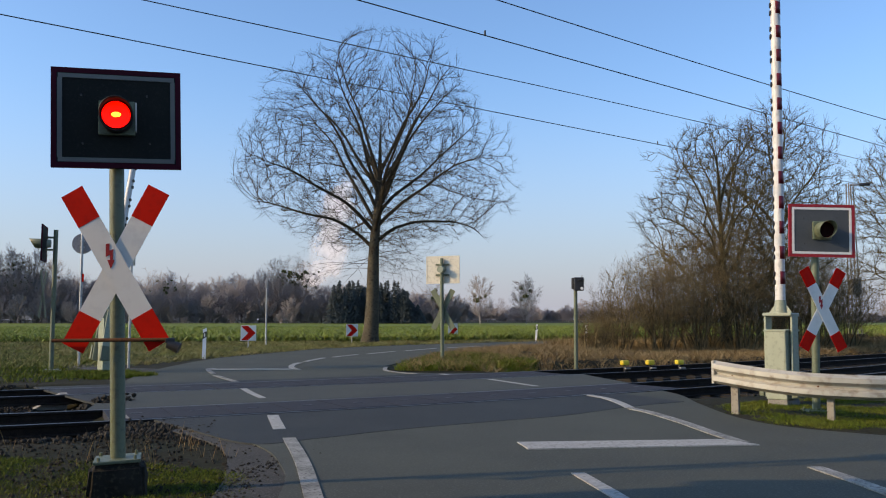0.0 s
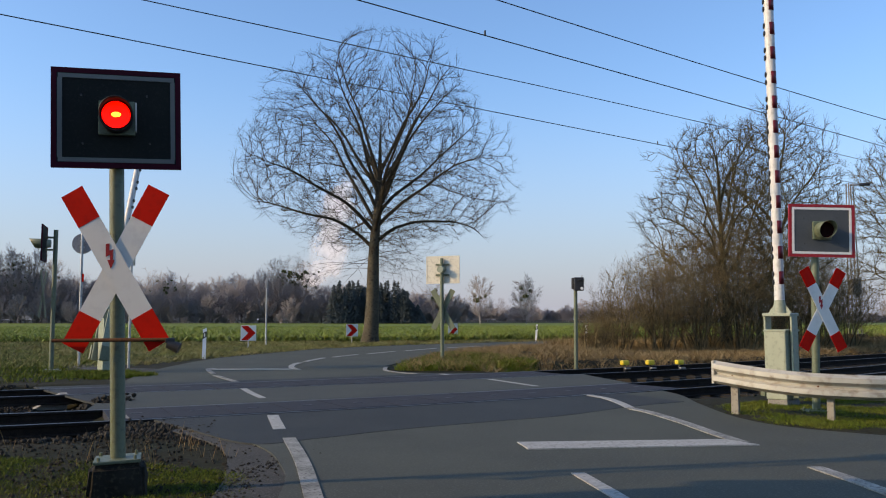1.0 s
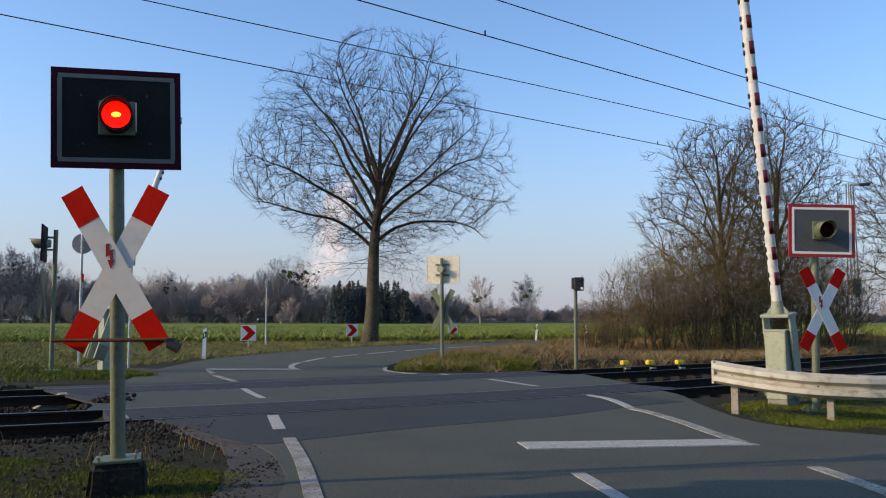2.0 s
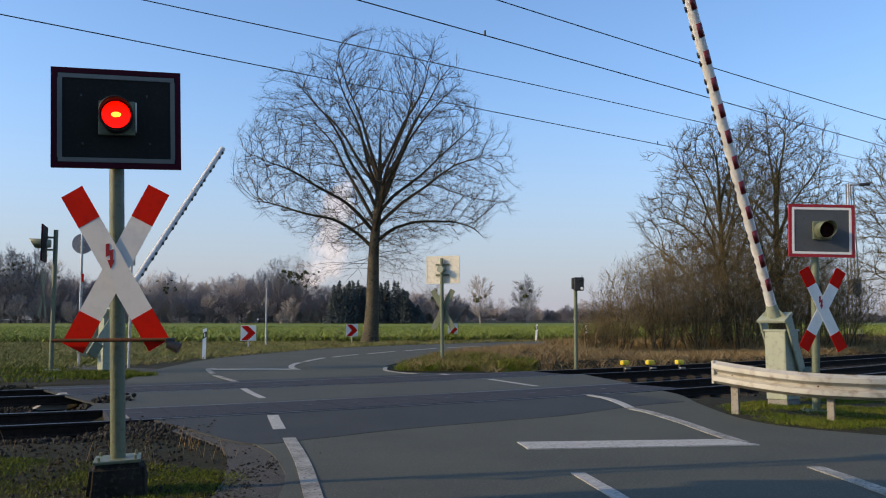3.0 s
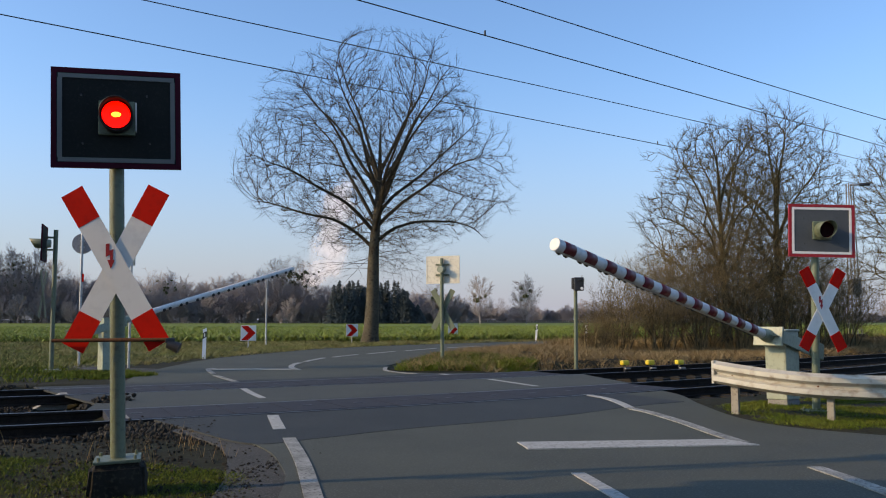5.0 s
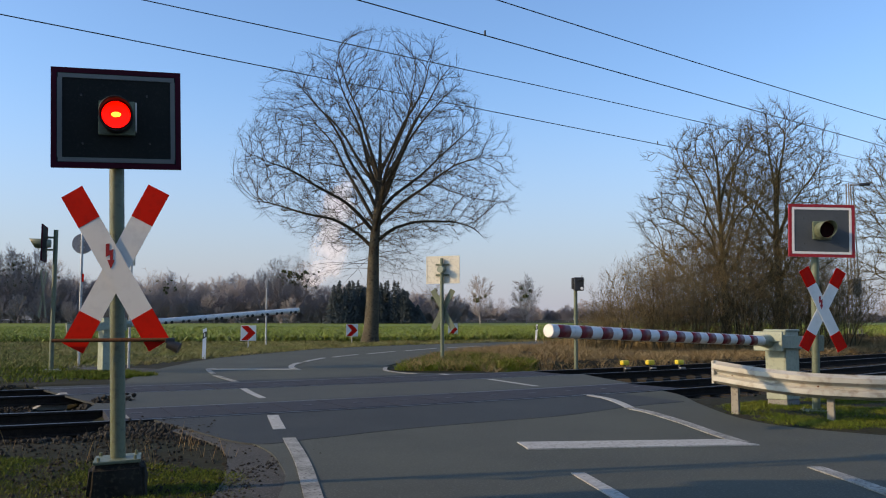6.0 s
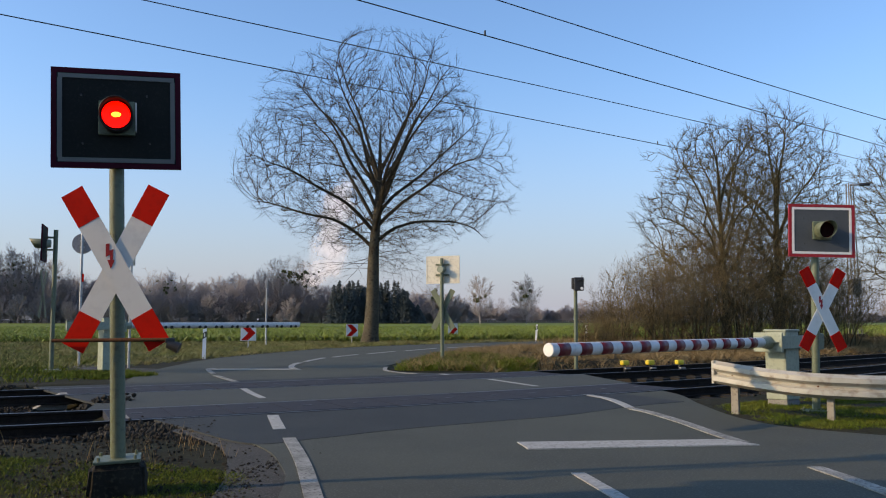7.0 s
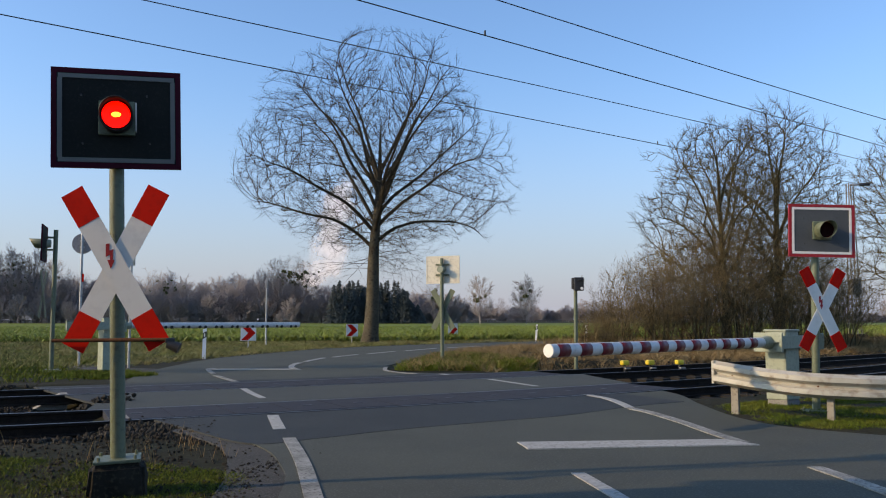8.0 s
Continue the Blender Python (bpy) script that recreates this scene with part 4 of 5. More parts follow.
def dome(centre, radii, low, lump, seed):
    """A test for points inside an uneven crown."""
    def test(q):
        e = (q - centre) / radii
        k = math.sqrt(e[0] * e[0] + e[1] * e[1] + e[2] * e[2])
        if q[2] < low:
            return False
        if k < 0.7:
            return True
        return k < 1 + lump * noise.noise((e[0] / k * 2.4 + seed, e[1] / k * 2.4, e[2] / k * 2.4))
    return test


def trunk_run(base, height, pieces, r0, r1, flare, out, lean=0.0, wob=0.03):
    nodes = []
    for i in range(pieces + 1):
        z = height * i / pieces
        nodes.append((base + np.array((lean * z + wob * math.sin(i * 1.1), wob * math.cos(i * 0.8), z)), (r0 + (r1 - r0) * i / pieces) * (1 + flare * math.exp(-z / 0.45))))
    for (p, a), (q, b) in zip(nodes, nodes[1:]):
        out.append((p, q, a, b))
    return nodes


def crown_shape(base, profile, lump, seed):
    """A test for points inside a crown given by rows (height, reach to -x, reach to +x), with an uneven surface."""
    zs, lo, hi = (np.array(c, float) for c in zip(*profile))

    def test(q):
        d = q - base
        z = d[:, 2]
        a, b = np.interp(z, zs, lo), np.interp(z, zs, hi)
        flat = np.hypot(d[:, 0], d[:, 1]) + 1e-6
        w = 0.5 - 0.5 * d[:, 0] / flat
        reach = w * a + (1 - w) * b
        bump = np.array([noise.noise((x / f * 2.2 + seed, y / f * 2.2, h * 0.45)) for x, y, f, h in zip(d[:, 0], d[:, 1], flat, z)])
        k = flat / (reach * (1 + lump * bump) + 1e-6)
        return np.where((z > zs[0]) & (z < zs[-1]), k, 9.0)
    return test, (base[0] - lo.max() * 1.2, base[0] + hi.max() * 1.2, max(lo.max(), hi.max()) * 1.1, zs[0], zs[-1])


def grow_tree(seed, base, trunk, limbs, profile, count, lump=0.22, step=0.3, reach=2.4, kill=0.5, hold=0.8, tip=0.011, power=2.35, twig=(2, 0.75, 0.008), lift=0.06, limb=0.15):
    """A trunk and a few long limbs, whose shoots then reach out into the free room of the crown; thickness by what each piece bears."""
    rng = np.random.default_rng(seed)
    pos, parent, way, floor_r = [], [], [], []

    def add(p, par, d, r=0.0):
        pos.append(np.array(p, float))
        parent.append(par)
        way.append(np.array(d, float))
        floor_r.append(r)
        return len(pos) - 1
    height, r0, r1, lean = trunk
    n = int(height / step)
    stem = []
    for i in range(n + 1):
        z = i * step
        p = base + np.array((lean * z + 0.05 * math.sin(z * 0.9), 0.05 * math.cos(z * 0.7), z))
        r = (r0 + (r1 - r0) * (i / n) ** 1.3) * (1 + 0.35 * math.exp(-z / 0.5))
        stem.append(add(p, stem[-1] if stem else -1, (lean, 0, 1), r))
    for at, bearing, rise0, rise1, length in limbs:
        node = stem[min(int(at / step), n)]
        m = int(length / step)
        turn = rng.normal(0, 4, m).cumsum() * 0.6
        for k in range(m):
            b = radians(bearing + 9 * math.sin(k * 0.4 + 2 * at) - turn[k])
            e = radians(rise0 + (rise1 - rise0) * k / m + 5 * math.sin(k * 0.5 + at) + turn[k])
            d = np.array((math.cos(b) * math.cos(e), math.sin(b) * math.cos(e), math.sin(e)))
            node = add(pos[node] + d * step, node, d, limb * (1 - k / m) ** 0.9 + 0.012)
    test, (x0, x1, deep, z0, z1) = crown_shape(base, profile, lump, seed)
    pts = np.zeros((0, 3))
    while len(pts) < count:
        q = np.stack([rng.uniform(x0, x1, 4000), base[1] + rng.uniform(-deep, deep, 4000), base[2] + rng.uniform(z0, z1, 4000)], 1)
        k = test(q)
        pts = np.concatenate([pts, q[(k < 1) & (rng.uniform(0, 1, 4000) < 0.65 + 0.35 * k)]])
    pts = pts[:count]
    heart = base + np.array((0, 0, 0.55 * z0 + 0.2 * z1))
    near = np.zeros(count, int)
    dist = np.full(count, 1e9)

    def meet(first):
        new_p = np.array(pos[first:])
        for a in range(0, len(new_p), 400):
            d2 = np.linalg.norm(pts[:, None, :] - new_p[None, a:a + 400, :], axis=2)
            i = d2.argmin(1)
            v = d2[np.arange(len(pts)), i]
            better = v < dist
            dist[better] = v[better]
            near[better] = i[better] + first + a
    meet(0)
    shoots = collections.Counter()
    for _ in range(70):
        live = dist > kill
        pts, near, dist = pts[live], near[live], dist[live]
        pull = np.flatnonzero(dist < reach)
        if not len(pull):
            break
        total = collections.defaultdict(lambda: np.zeros(3))
        for i in pull:
            v = pts[i] - pos[near[i]]
            total[near[i]] += v / (np.linalg.norm(v) + 1e-9)
        first = len(pos)
        for i in sorted(total):
            if shoots[i] >= 3:
                continue
            shoots[i] += 1
            d = unit(unit(total[i]) + hold * way[i] + 0.55 * unit(pos[i] - heart) + rng.normal(0, 0.2, 3) + np.array((0, 0, lift)))
            add(pos[i] + d * step, int(i), d)
        if len(pos) == first:
            break
        meet(first)
    load = np.zeros(len(pos))
    for i in range(len(pos) - 1, 0, -1):
        load[i] = max(load[i], tip ** power)
        load[parent[i]] += load[i]
    rad = np.maximum(load ** (1 / power), np.array(floor_r))
    out = [(pos[parent[i]], pos[i], min(rad[parent[i]], rad[i] * 1.35 if not floor_r[i] else rad[parent[i]]), rad[i]) for i in range(1, len(pos))]
    # fine twigs on all the thin wood
    per, length, r = twig
    for i in range(1, len(pos)):
        if rad[i] > 0.035:
            continue
        for _ in range(per):
            d = unit(way[i] + 0.6 * unit(pos[i] - heart) + rng.normal(0, 0.5, 3) + np.array((0, 0, 0.12)))
            p = pos[i]
            ln = length * rng.uniform(0.4, 1.2) / 3
            for k in range(3):
                q = p + d * ln
                out.append((p, q, r * (1 - 0.25 * k), r * (0.75 - 0.22 * k)))
                d = unit(d + rng.normal(0, 0.22, 3) + np.array((0, 0, 0.05)))
                p = q
    return out


def build_main_tree():
    base = np.array((-4.12, 47.8, -0.1))
    profile = [(5.2, 2.0, 2.5), (6.2, 4.4, 5.2), (7.6, 6.2, 8.0), (9.2, 7.5, 8.0), (11.0, 7.7, 7.3), (13.0, 6.4, 6.4), (14.5, 5.0, 5.5), (15.8, 3.6, 4.7), (16.9, 2.2, 3.5), (17.7, 0.4, 1.9)]
    limbs = [(5.4, 178, 42, 14, 7.5), (5.9, 2, 44, -14, 7.2), (6.3, 196, 46, 28, 8.0), (6.6, -14, 40, 12, 7.4), (7.0, 168, 52, 42, 8.4), (7.3, 14, 50, 26, 7.8), (7.6, 205, 60, 54, 8.6), (8.0, -22, 56, 40, 8.0),
             (8.4, 165, 68, 64, 8.4), (8.8, 10, 64, 54, 8.4), (9.4, 190, 78, 74, 7.4), (9.8, -10, 74, 68, 7.6), (6.0, 88, 42, 15, 6.6), (6.5, 272, 44, 18, 6.6), (7.2, 60, 54, 38, 7.4), (7.6, 300, 54, 38, 7.4), (8.2, 120, 60, 48, 7.6), (8.6, 240, 62, 50, 7.6)]
    out = grow_tree(17, base, (12.6, 0.42, 0.03, 0.05), limbs, profile, 5600, lump=0.24, kill=0.44, reach=1.5, hold=0.8, tip=0.0085, twig=(3, 0.58, 0.0055), limb=0.105)
    rng = np.random.default_rng(4)
    # thin shoots hanging about the upper stem
    droop = [(7, 0.10, -0.02, 5, 45, 0.45, 0.2), (5, 0.15, -0.01, 3, 45, 0.5, 0.2), (3, 0.15, 0, 0, 0, 0, 0)]
    for k in range(30):
        b = rng.uniform(0, 6.28)
        d = np.array((math.cos(b), math.sin(b), rng.uniform(-0.25, 0.3)))
        ramify(rng, out, base + np.array((0.17, 0, rng.uniform(4.0, 6.4))), unit(d), rng.uniform(2.0, 3.8), 0.02, 0.006, 0, droop, lambda q: q[2] > 2.6)
    tree_object("linden_tree", out, M_BARK, "tall bare winter linden with a broad domed crown")


build_main_tree()


def build_right_trees():
    rng = np.random.default_rng(5)
    low = [(1.0, 1.6, 1.4), (2.5, 3.0, 2.4), (4.2, 3.5, 2.9), (6.2, 3.7, 3.0), (8.2, 3.2, 2.6), (9.5, 2.0, 1.8), (10.3, 0.4, 0.4)]
    tall = [(1.4, 1.5, 1.5), (3.0, 2.6, 2.5), (6.0, 3.0, 3.0), (8.6, 2.9, 3.0), (10.4, 2.1, 2.1), (11.9, 0.4, 0.5)]
    side = [(1.8, 2.0, 2.0), (4.0, 3.6, 3.2), (7.0, 4.1, 4.0), (10.0, 3.3, 3.2), (12.2, 1.6, 1.6), (13.2, 0.3, 0.3)]
    for seed, x, y, profile, trunk, lab in ((5, 12.5, 37.5, low, (7.6, 0.23, 0.03, -0.02), "bare tree with lichen-yellow bark behind the railway"), (6, 15.8, 40.0, tall, (9.2, 0.25, 0.03, 0.01), "taller bare tree with lichen-yellow bark behind the railway"), (9, 26.4, 46.0, side, (9.6, 0.27, 0.03, 0.0), "bare tree beside the overhead line mast")):
        limbs = []
        for k in range(13):
            at = 1.8 + 0.40 * k
            limbs.append((at, k * 137.5 + 170, rng.uniform(34, 58) + 1.4 * k, rng.uniform(15, 45) + 2.4 * k, rng.uniform(3.2, 4.6)))
        out = grow_tree(seed, np.array((x, y, -0.1)), trunk, limbs, profile, 3800, lump=0.36, kill=0.34, reach=1.4, hold=0.8, tip=0.0085, twig=(3, 0.5, 0.007), limb=0.06, step=0.25)
        tree_object("bare_tree", out, M_BARK_LICHEN, lab, group="trees behind the railway")
    # many-stemmed shrubs along the far side of the line
    wild = [(8, 0.10, 0.03, 8, 36, 0.48, 0.15), (5, 0.14, 0.02, 5, 40, 0.5, 0.12), (3, 0.16, 0.0, 2, 42, 0.6, 0.15), (2, 0.18, 0, 0, 0, 0, 0)]
    for x, y, rad, h, n in ((6.9, 33.0, (1.3, 1.1, 3.0), 0.3, 20), (8.6, 33.8, (1.6, 1.3, 3.9), 0.3, 24), (10.4, 34.6, (1.8, 1.5, 5.0), 0.3, 22), (12.3, 35.2, (1.9, 1.5, 5.4), 0.3, 24), (14.3, 36.0, (1.9, 1.5, 5.6), 0.3, 24), (16.5, 37.4, (2.0, 1.6, 5.4), 0.3, 22), (18.6, 39.2, (1.8, 1.5, 4.2), 0.3, 16), (5.6, 31.6, (0.9, 0.8, 1.5), 0.3, 16), (9.6, 36.6, (1.9, 1.4, 4.2), 0.3, 14), (11.6, 37.4, (2.0, 1.5, 5.2), 0.3, 16), (14.0, 38.4, (2.0, 1.5, 5.6), 0.3, 16), (16.8, 39.8, (2.0, 1.5, 5.4), 0.3, 16)):
        base = np.array((x, y, -0.05))
        keep = dome(base + np.array((0, 0, h)), np.array(rad) * 0.92, -0.2, 0.25, y)
        out = []
        for k in range(n):
            b = rng.uniform(0, 6.28)
            e = radians(rng.uniform(55, 86))
            d = np.array((math.cos(b) * math.cos(e), math.sin(b) * math.cos(e), math.sin(e)))
            foot = base + np.array((math.cos(b), math.sin(b), 0)) * rng.uniform(0.0, rad[0] * 0.35)
            ramify(rng, out, foot, d, rad[2] * rng.uniform(0.75, 1.15), rng.uniform(0.018, 0.04), 0.008, 0, wild, keep)
        tree_object("shrub", out, M_BUSH, "leafless many-stemmed shrub in dry grass by the track", "shrub", "shrubs behind the railway")


build_right_trees()


# ---- far woods ----
def template(seed, height, spread, limbs_, r, thin):
    """A small bare tree for the far woods, limbs round and twigs as slips."""
    rng = np.random.default_rng(seed)
    keep = dome(np.array((0, 0, height * 0.5)), np.array((spread, spread, height * 0.52)), 0.1 * height, 0.3, seed)
    plan = [(5, 0.10, 0.06, 8, 42, 0.5, 0.15), (4, 0.12, 0.05, 8, 42, 0.55, 0.1), (3, 0.15, 0.03, 0, 0, 0, 0)]
    out = []
    nodes = trunk_run(np.zeros(3), height * 0.72, 10, r, r * 0.3, 0.2, out, 0, 0.1)
    for k in range(limbs_):
        i = 2 + int(k * 8.5 / limbs_)
        b, e = k * 2.4 + rng.normal(0, 0.3), radians(rng.uniform(25, 50) + 25 * k / limbs_)
        d = np.array((math.cos(b) * math.cos(e), math.sin(b) * math.cos(e), math.sin(e)))
        ramify(rng, out, nodes[i][0], d, height * rng.uniform(0.30, 0.42), r * 0.4, thin * 1.3, 0, plan, keep)
    p0, p1 = np.array([q[0] for q in out]), np.array([q[1] for q in out])
    r0, r1 = np.array([q[2] for q in out]), np.maximum(np.array([q[3] for q in out]), thin)
    r0 = np.maximum(r0, thin)
    big = r0 > thin * 1.5
    a = tubes(p0[big], p1[big], r0[big], r1[big], 3)
    b = strips(p0[~big], p1[~big], r0[~big], r1[~big])
    return np.concatenate([a[0], b[0]]), np.concatenate([a[1], b[1] + len(a[0])])


def strips(p0, p1, r0, r1):
    """Flat slips for twigs that are a hair's breadth from afar."""
    d = p1 - p0
    u = np.cross(d, np.array([0.25, 1.0, 0.1]))
    u /= np.linalg.norm(u, axis=1, keepdims=True) + 1e-9
    v = np.stack([p0 - u * r0[:, None], p0 + u * r0[:, None], p1 + u * r1[:, None], p1 - u * r1[:, None]], 1).reshape(-1, 3)
    return v, np.arange(len(v)).reshape(-1, 4)


def join_copies(name, plan, material, label, category):
    verts, faces, k = [], [], 0
    for (v, f), x, y, s, turn, wide in plan:
        c, q = math.cos(turn), math.sin(turn)
        w = v * np.array([s * wide, s * wide, s])
        w = np.stack([w[:, 0] * c - w[:, 1] * q + x, w[:, 0] * q + w[:, 1] * c + y, w[:, 2] - 0.3], 1)
        verts.append(w)
        faces.append(f + k)
        k += len(v)
    ob = from_lists(name, np.concatenate(verts).tolist(), np.concatenate(faces).tolist(), material)
    return tagged(ob, label, category, kind="stuff")


def build_far_woods():
    rng = np.random.default_rng(21)
    temps = [template(30 + i, 14, 3.8 + 0.4 * i, 17, 0.2, 0.026) for i in range(4)]
    scrub = [template(50 + i, 6.5, 2.6, 12, 0.09, 0.035) for i in range(2)]
    plan = []
    for row, (y, step) in enumerate(((222, 3.6), (230, 3.6), (239, 3.8), (250, 4.0))):
        x = -175.0
        while x < -5:
            h = 0.84 + 0.22 * noise.noise((x * 0.03, row, 0)) + rng.uniform(-0.1, 0.12)
            h *= 1.0 - 0.28 * smooth01(-60, 0, x) + 0.10 * smooth01(-95, -120, x)
            plan.append((temps[rng.integers(4)], x, y + rng.uniform(-3, 3), h, rng.uniform(0, 6.3), rng.uniform(0.8, 1.2)))
            x += step * rng.uniform(0.6, 1.4)
    for x, h in ((-124, 1.35), (-118, 1.45), (-112, 1.42), (-106, 1.4), (-101, 1.25), (-73, 1.02), (-43, 1.14), (-39, 1.2), (-35.5, 1.12)):
        plan.append((temps[int(-x) % 4], x, 220, h, x, 0.9))
    join_copies("far_wood", plan, M_HAZED_WOOD, "bare grey-brown winter wood beyond the field, paled for haze", "wood")
    plan = []
    x = -175.0
    while x < 6:
        plan.append((scrub[rng.integers(2)], x, 217 + rng.uniform(-4, 9), rng.uniform(0.35, 1.2), rng.uniform(0, 6.3), rng.uniform(0.9, 1.5)))
        x += rng.uniform(0.4, 0.9)
    join_copies("wood_edge_scrub", plan, M_HAZED_WOOD, "leafless scrub along the edge of the wood", "scrub")
    plan = []
    x = -20.0
    while x < 330:
        plan.append((temps[rng.integers(4)], x, 430 + rng.uniform(-15, 25), rng.uniform(0.5, 0.85), rng.uniform(0, 6.3), rng.uniform(1.0, 1.5)))
        x += rng.uniform(2.6, 5.5)
    x = -25.0
    while x < 330:
        plan.append((scrub[rng.integers(2)], x, 415 + rng.uniform(-6, 10), rng.uniform(0.6, 1.15) * (1 - 0.3 * smooth01(60, 200, x)), rng.uniform(0, 6.3), rng.uniform(1.2, 2.0)))
        x += rng.uniform(0.7, 1.5)
    join_copies("distant_wood", plan, M_HAZED_WOOD, "distant line of bare trees with haze put into the colour", "wood")
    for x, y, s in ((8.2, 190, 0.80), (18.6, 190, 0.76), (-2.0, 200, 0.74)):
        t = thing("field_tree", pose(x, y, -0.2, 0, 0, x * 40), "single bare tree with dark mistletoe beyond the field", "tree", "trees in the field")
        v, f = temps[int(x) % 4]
        from_lists("crown", (v * np.array((s, s, s))).tolist(), f.tolist(), M_HAZED_WOOD, t)
        for _ in range(5):
            b = bmesh.new()
            bmesh.ops.create_icosphere(b, subdivisions=2, radius=rng.uniform(0.35, 0.6), matrix=Matrix.Translation((rng.uniform(-2, 2), rng.uniform(-1, 1), rng.uniform(5.5, 9.0))))
            for vv in b.verts:
                vv.co += Vector(rng.normal(0, 0.1, 3))
            part("mistletoe", b, M_MISTLE, t, "dark clump of mistletoe")
    # mistletoe in the wood's crowns
    verts, faces, k = [], [], 0
    ico = bmesh.new()
    bmesh.ops.create_icosphere(ico, subdivisions=2, radius=1.0)
    bv = np.array([v.co[:] for v in ico.verts])
    bf = np.array([[v.index for v in f.verts] for f in ico.faces])
    ico.free()
    for cx, n, z0, z1 in ((-112, 90, 9, 16.5), (-72, 14, 8, 11.5), (-38.5, 55, 9.5, 13.8)):
        for _ in range(n):
            s = rng.uniform(0.22, 0.5)
            verts.append(bv * s * rng.uniform(0.45, 1.35, (len(bv), 1)) * rng.uniform(0.7, 1.2, 3) + np.array((cx + rng.normal(0, 5.5 if cx < -80 else 2.6), 221 + rng.uniform(-3, 3), rng.uniform(z0, z1))))
            faces.append(bf + k)
            k += len(bv)
    ob = from_lists("wood_mistletoe", np.concatenate(verts).tolist(), np.concatenate(faces).tolist(), M_MISTLE)
    tagged(ob, "dark mistletoe balls in the crowns of the wood", "mistletoe", kind="stuff")


build_far_woods()


def build_conifers():
    rng = np.random.default_rng(8)
    verts, faces, k = [], [], 0
    for i in range(64):
        x = rng.uniform(-27, -5.5)
        y = rng.uniform(203, 214)
        edge = smooth01(-5, -12, x)
        h = rng.uniform(8.3, 11.2) * (0.45 + 0.55 * edge)
        wide = rng.uniform(1.5, 2.2)
        for _ in range(420):
            u = rng.uniform() ** 0.7
            z = h * (1 - u * 0.96)
            a = rng.uniform(0, 6.3)
            rad = wide * u * rng.uniform(0.35, 1.1)
            c = np.array((x + math.cos(a) * rad, y + math.sin(a) * rad, z))
            d = np.array((math.cos(a), math.sin(a), -0.35)) * rng.uniform(0.35, 0.75)
            s = np.array((-math.sin(a), math.cos(a), rng.normal(0, 0.25))) * rng.uniform(0.15, 0.3)
            verts += [c - s, c + d, c + s, c + np.array((0, 0, 0.22))]
            faces += [(k, k + 1, k + 3), (k + 1, k + 2, k + 3), (k + 2, k, k + 3), (k, k + 2, k + 1)]
            k += 4
    ob = from_lists("spruce_group", [tuple(v) for v in verts], faces, M_CONIFER)
    tagged(ob, "dark green group of spruces before the wood", "spruces", kind="stuff")


build_conifers()


# ---- crop field and grasses ----
def blades(rng, spots, height, width, lean, per):
    verts, faces = [], []
    n = len(spots) * per
    p = np.repeat(np.array(spots), per, 0) + np.concatenate([rng.normal(0, 0.05, (n, 2)), np.zeros((n, 1))], 1)
    a = rng.uniform(0, 6.283, n)
    h = height * rng.uniform(0.5, 1.25, n)
    side = np.stack([np.cos(a), np.sin(a), np.zeros(n)], 1) * (width / 2)
    b = rng.uniform(0, 6.283, n)
    tip = np.stack([np.cos(b) * lean, np.sin(b) * lean, np.ones(n)], 1) * h[:, None] * rng.uniform(0.6, 1, (n, 1))
    mid = tip * 0.55 + np.array([0, 0, 0.06]) * h[:, None]
    v = np.stack([p - side, p + side, p + mid + side * 0.8, p + mid - side * 0.8, p + tip], 1).reshape(-1, 3)
    k = np.arange(n)[:, None] * 5
    quads = (k + np.array([[0, 1, 2, 3]])).tolist()
    tris = (k + np.array([[3, 2, 4]])).tolist()
    return v.tolist(), quads + tris


def field_edge(x):
    return 49.5 + 0.12 * (x + 10) if x < -4 else 50.2 + 0.42 * (x + 4) if x < 6 else 54.4 + 0.3 * (x - 6)


def build_field():
    rng = np.random.default_rng(3)
    xs = graded(-60, 60, 2.0, -1500, 1500)
    verts, faces = [], []
    us = [0, 0.4, 1, 3, 6, 10, 16, 24, 36, 55, 80, 110, 140, 172]
    for u in us:
        for x in xs:
            verts.append((x, field_edge(min(max(x, -80), 120)) + 0.6 + u, (0.0 if u == 0 else 0.30) + 0.06 * noise.noise((x * 0.4, u, 0))))
    w = len(xs)
    for j in range(len(us) - 1):
        for i in range(w - 1):
            faces.append((j * w + i, j * w + i + 1, (j + 1) * w + i + 1, (j + 1) * w + i))
    ob = from_lists("crop_field", verts, faces, M_FIELD, smooth=True)
    tagged(ob, "flat green field of young winter crop", "field", kind="structure")
    spots = []
    for _ in range(34000):
        u = rng.uniform() ** 2.0 * 75
        half = 34 + u * 0.62
        x = rng.uniform(-half, half * 1.1)
        spots.append((x, field_edge(x) + 0.3 + u + rng.uniform(-1.0, 0.3) * rng.uniform(), 0.08 if u < 1 else 0.16))
    v, f = blades(rng, spots, 0.34, 0.06, 1.0, 5)
    tagged(from_lists("crop_plants", v, f, M_LEAF), "leafy green crop plants", "crop", kind="stuff")


build_field()


def inside(p, poly):
    x, y = p
    hit = False
    for (ax, ay), (bx, by) in zip(poly, poly[1:] + poly[:1]):
        if (ay > y) != (by > y) and x < (bx - ax) * (y - ay) / (by - ay) + ax:
            hit = not hit
    return hit


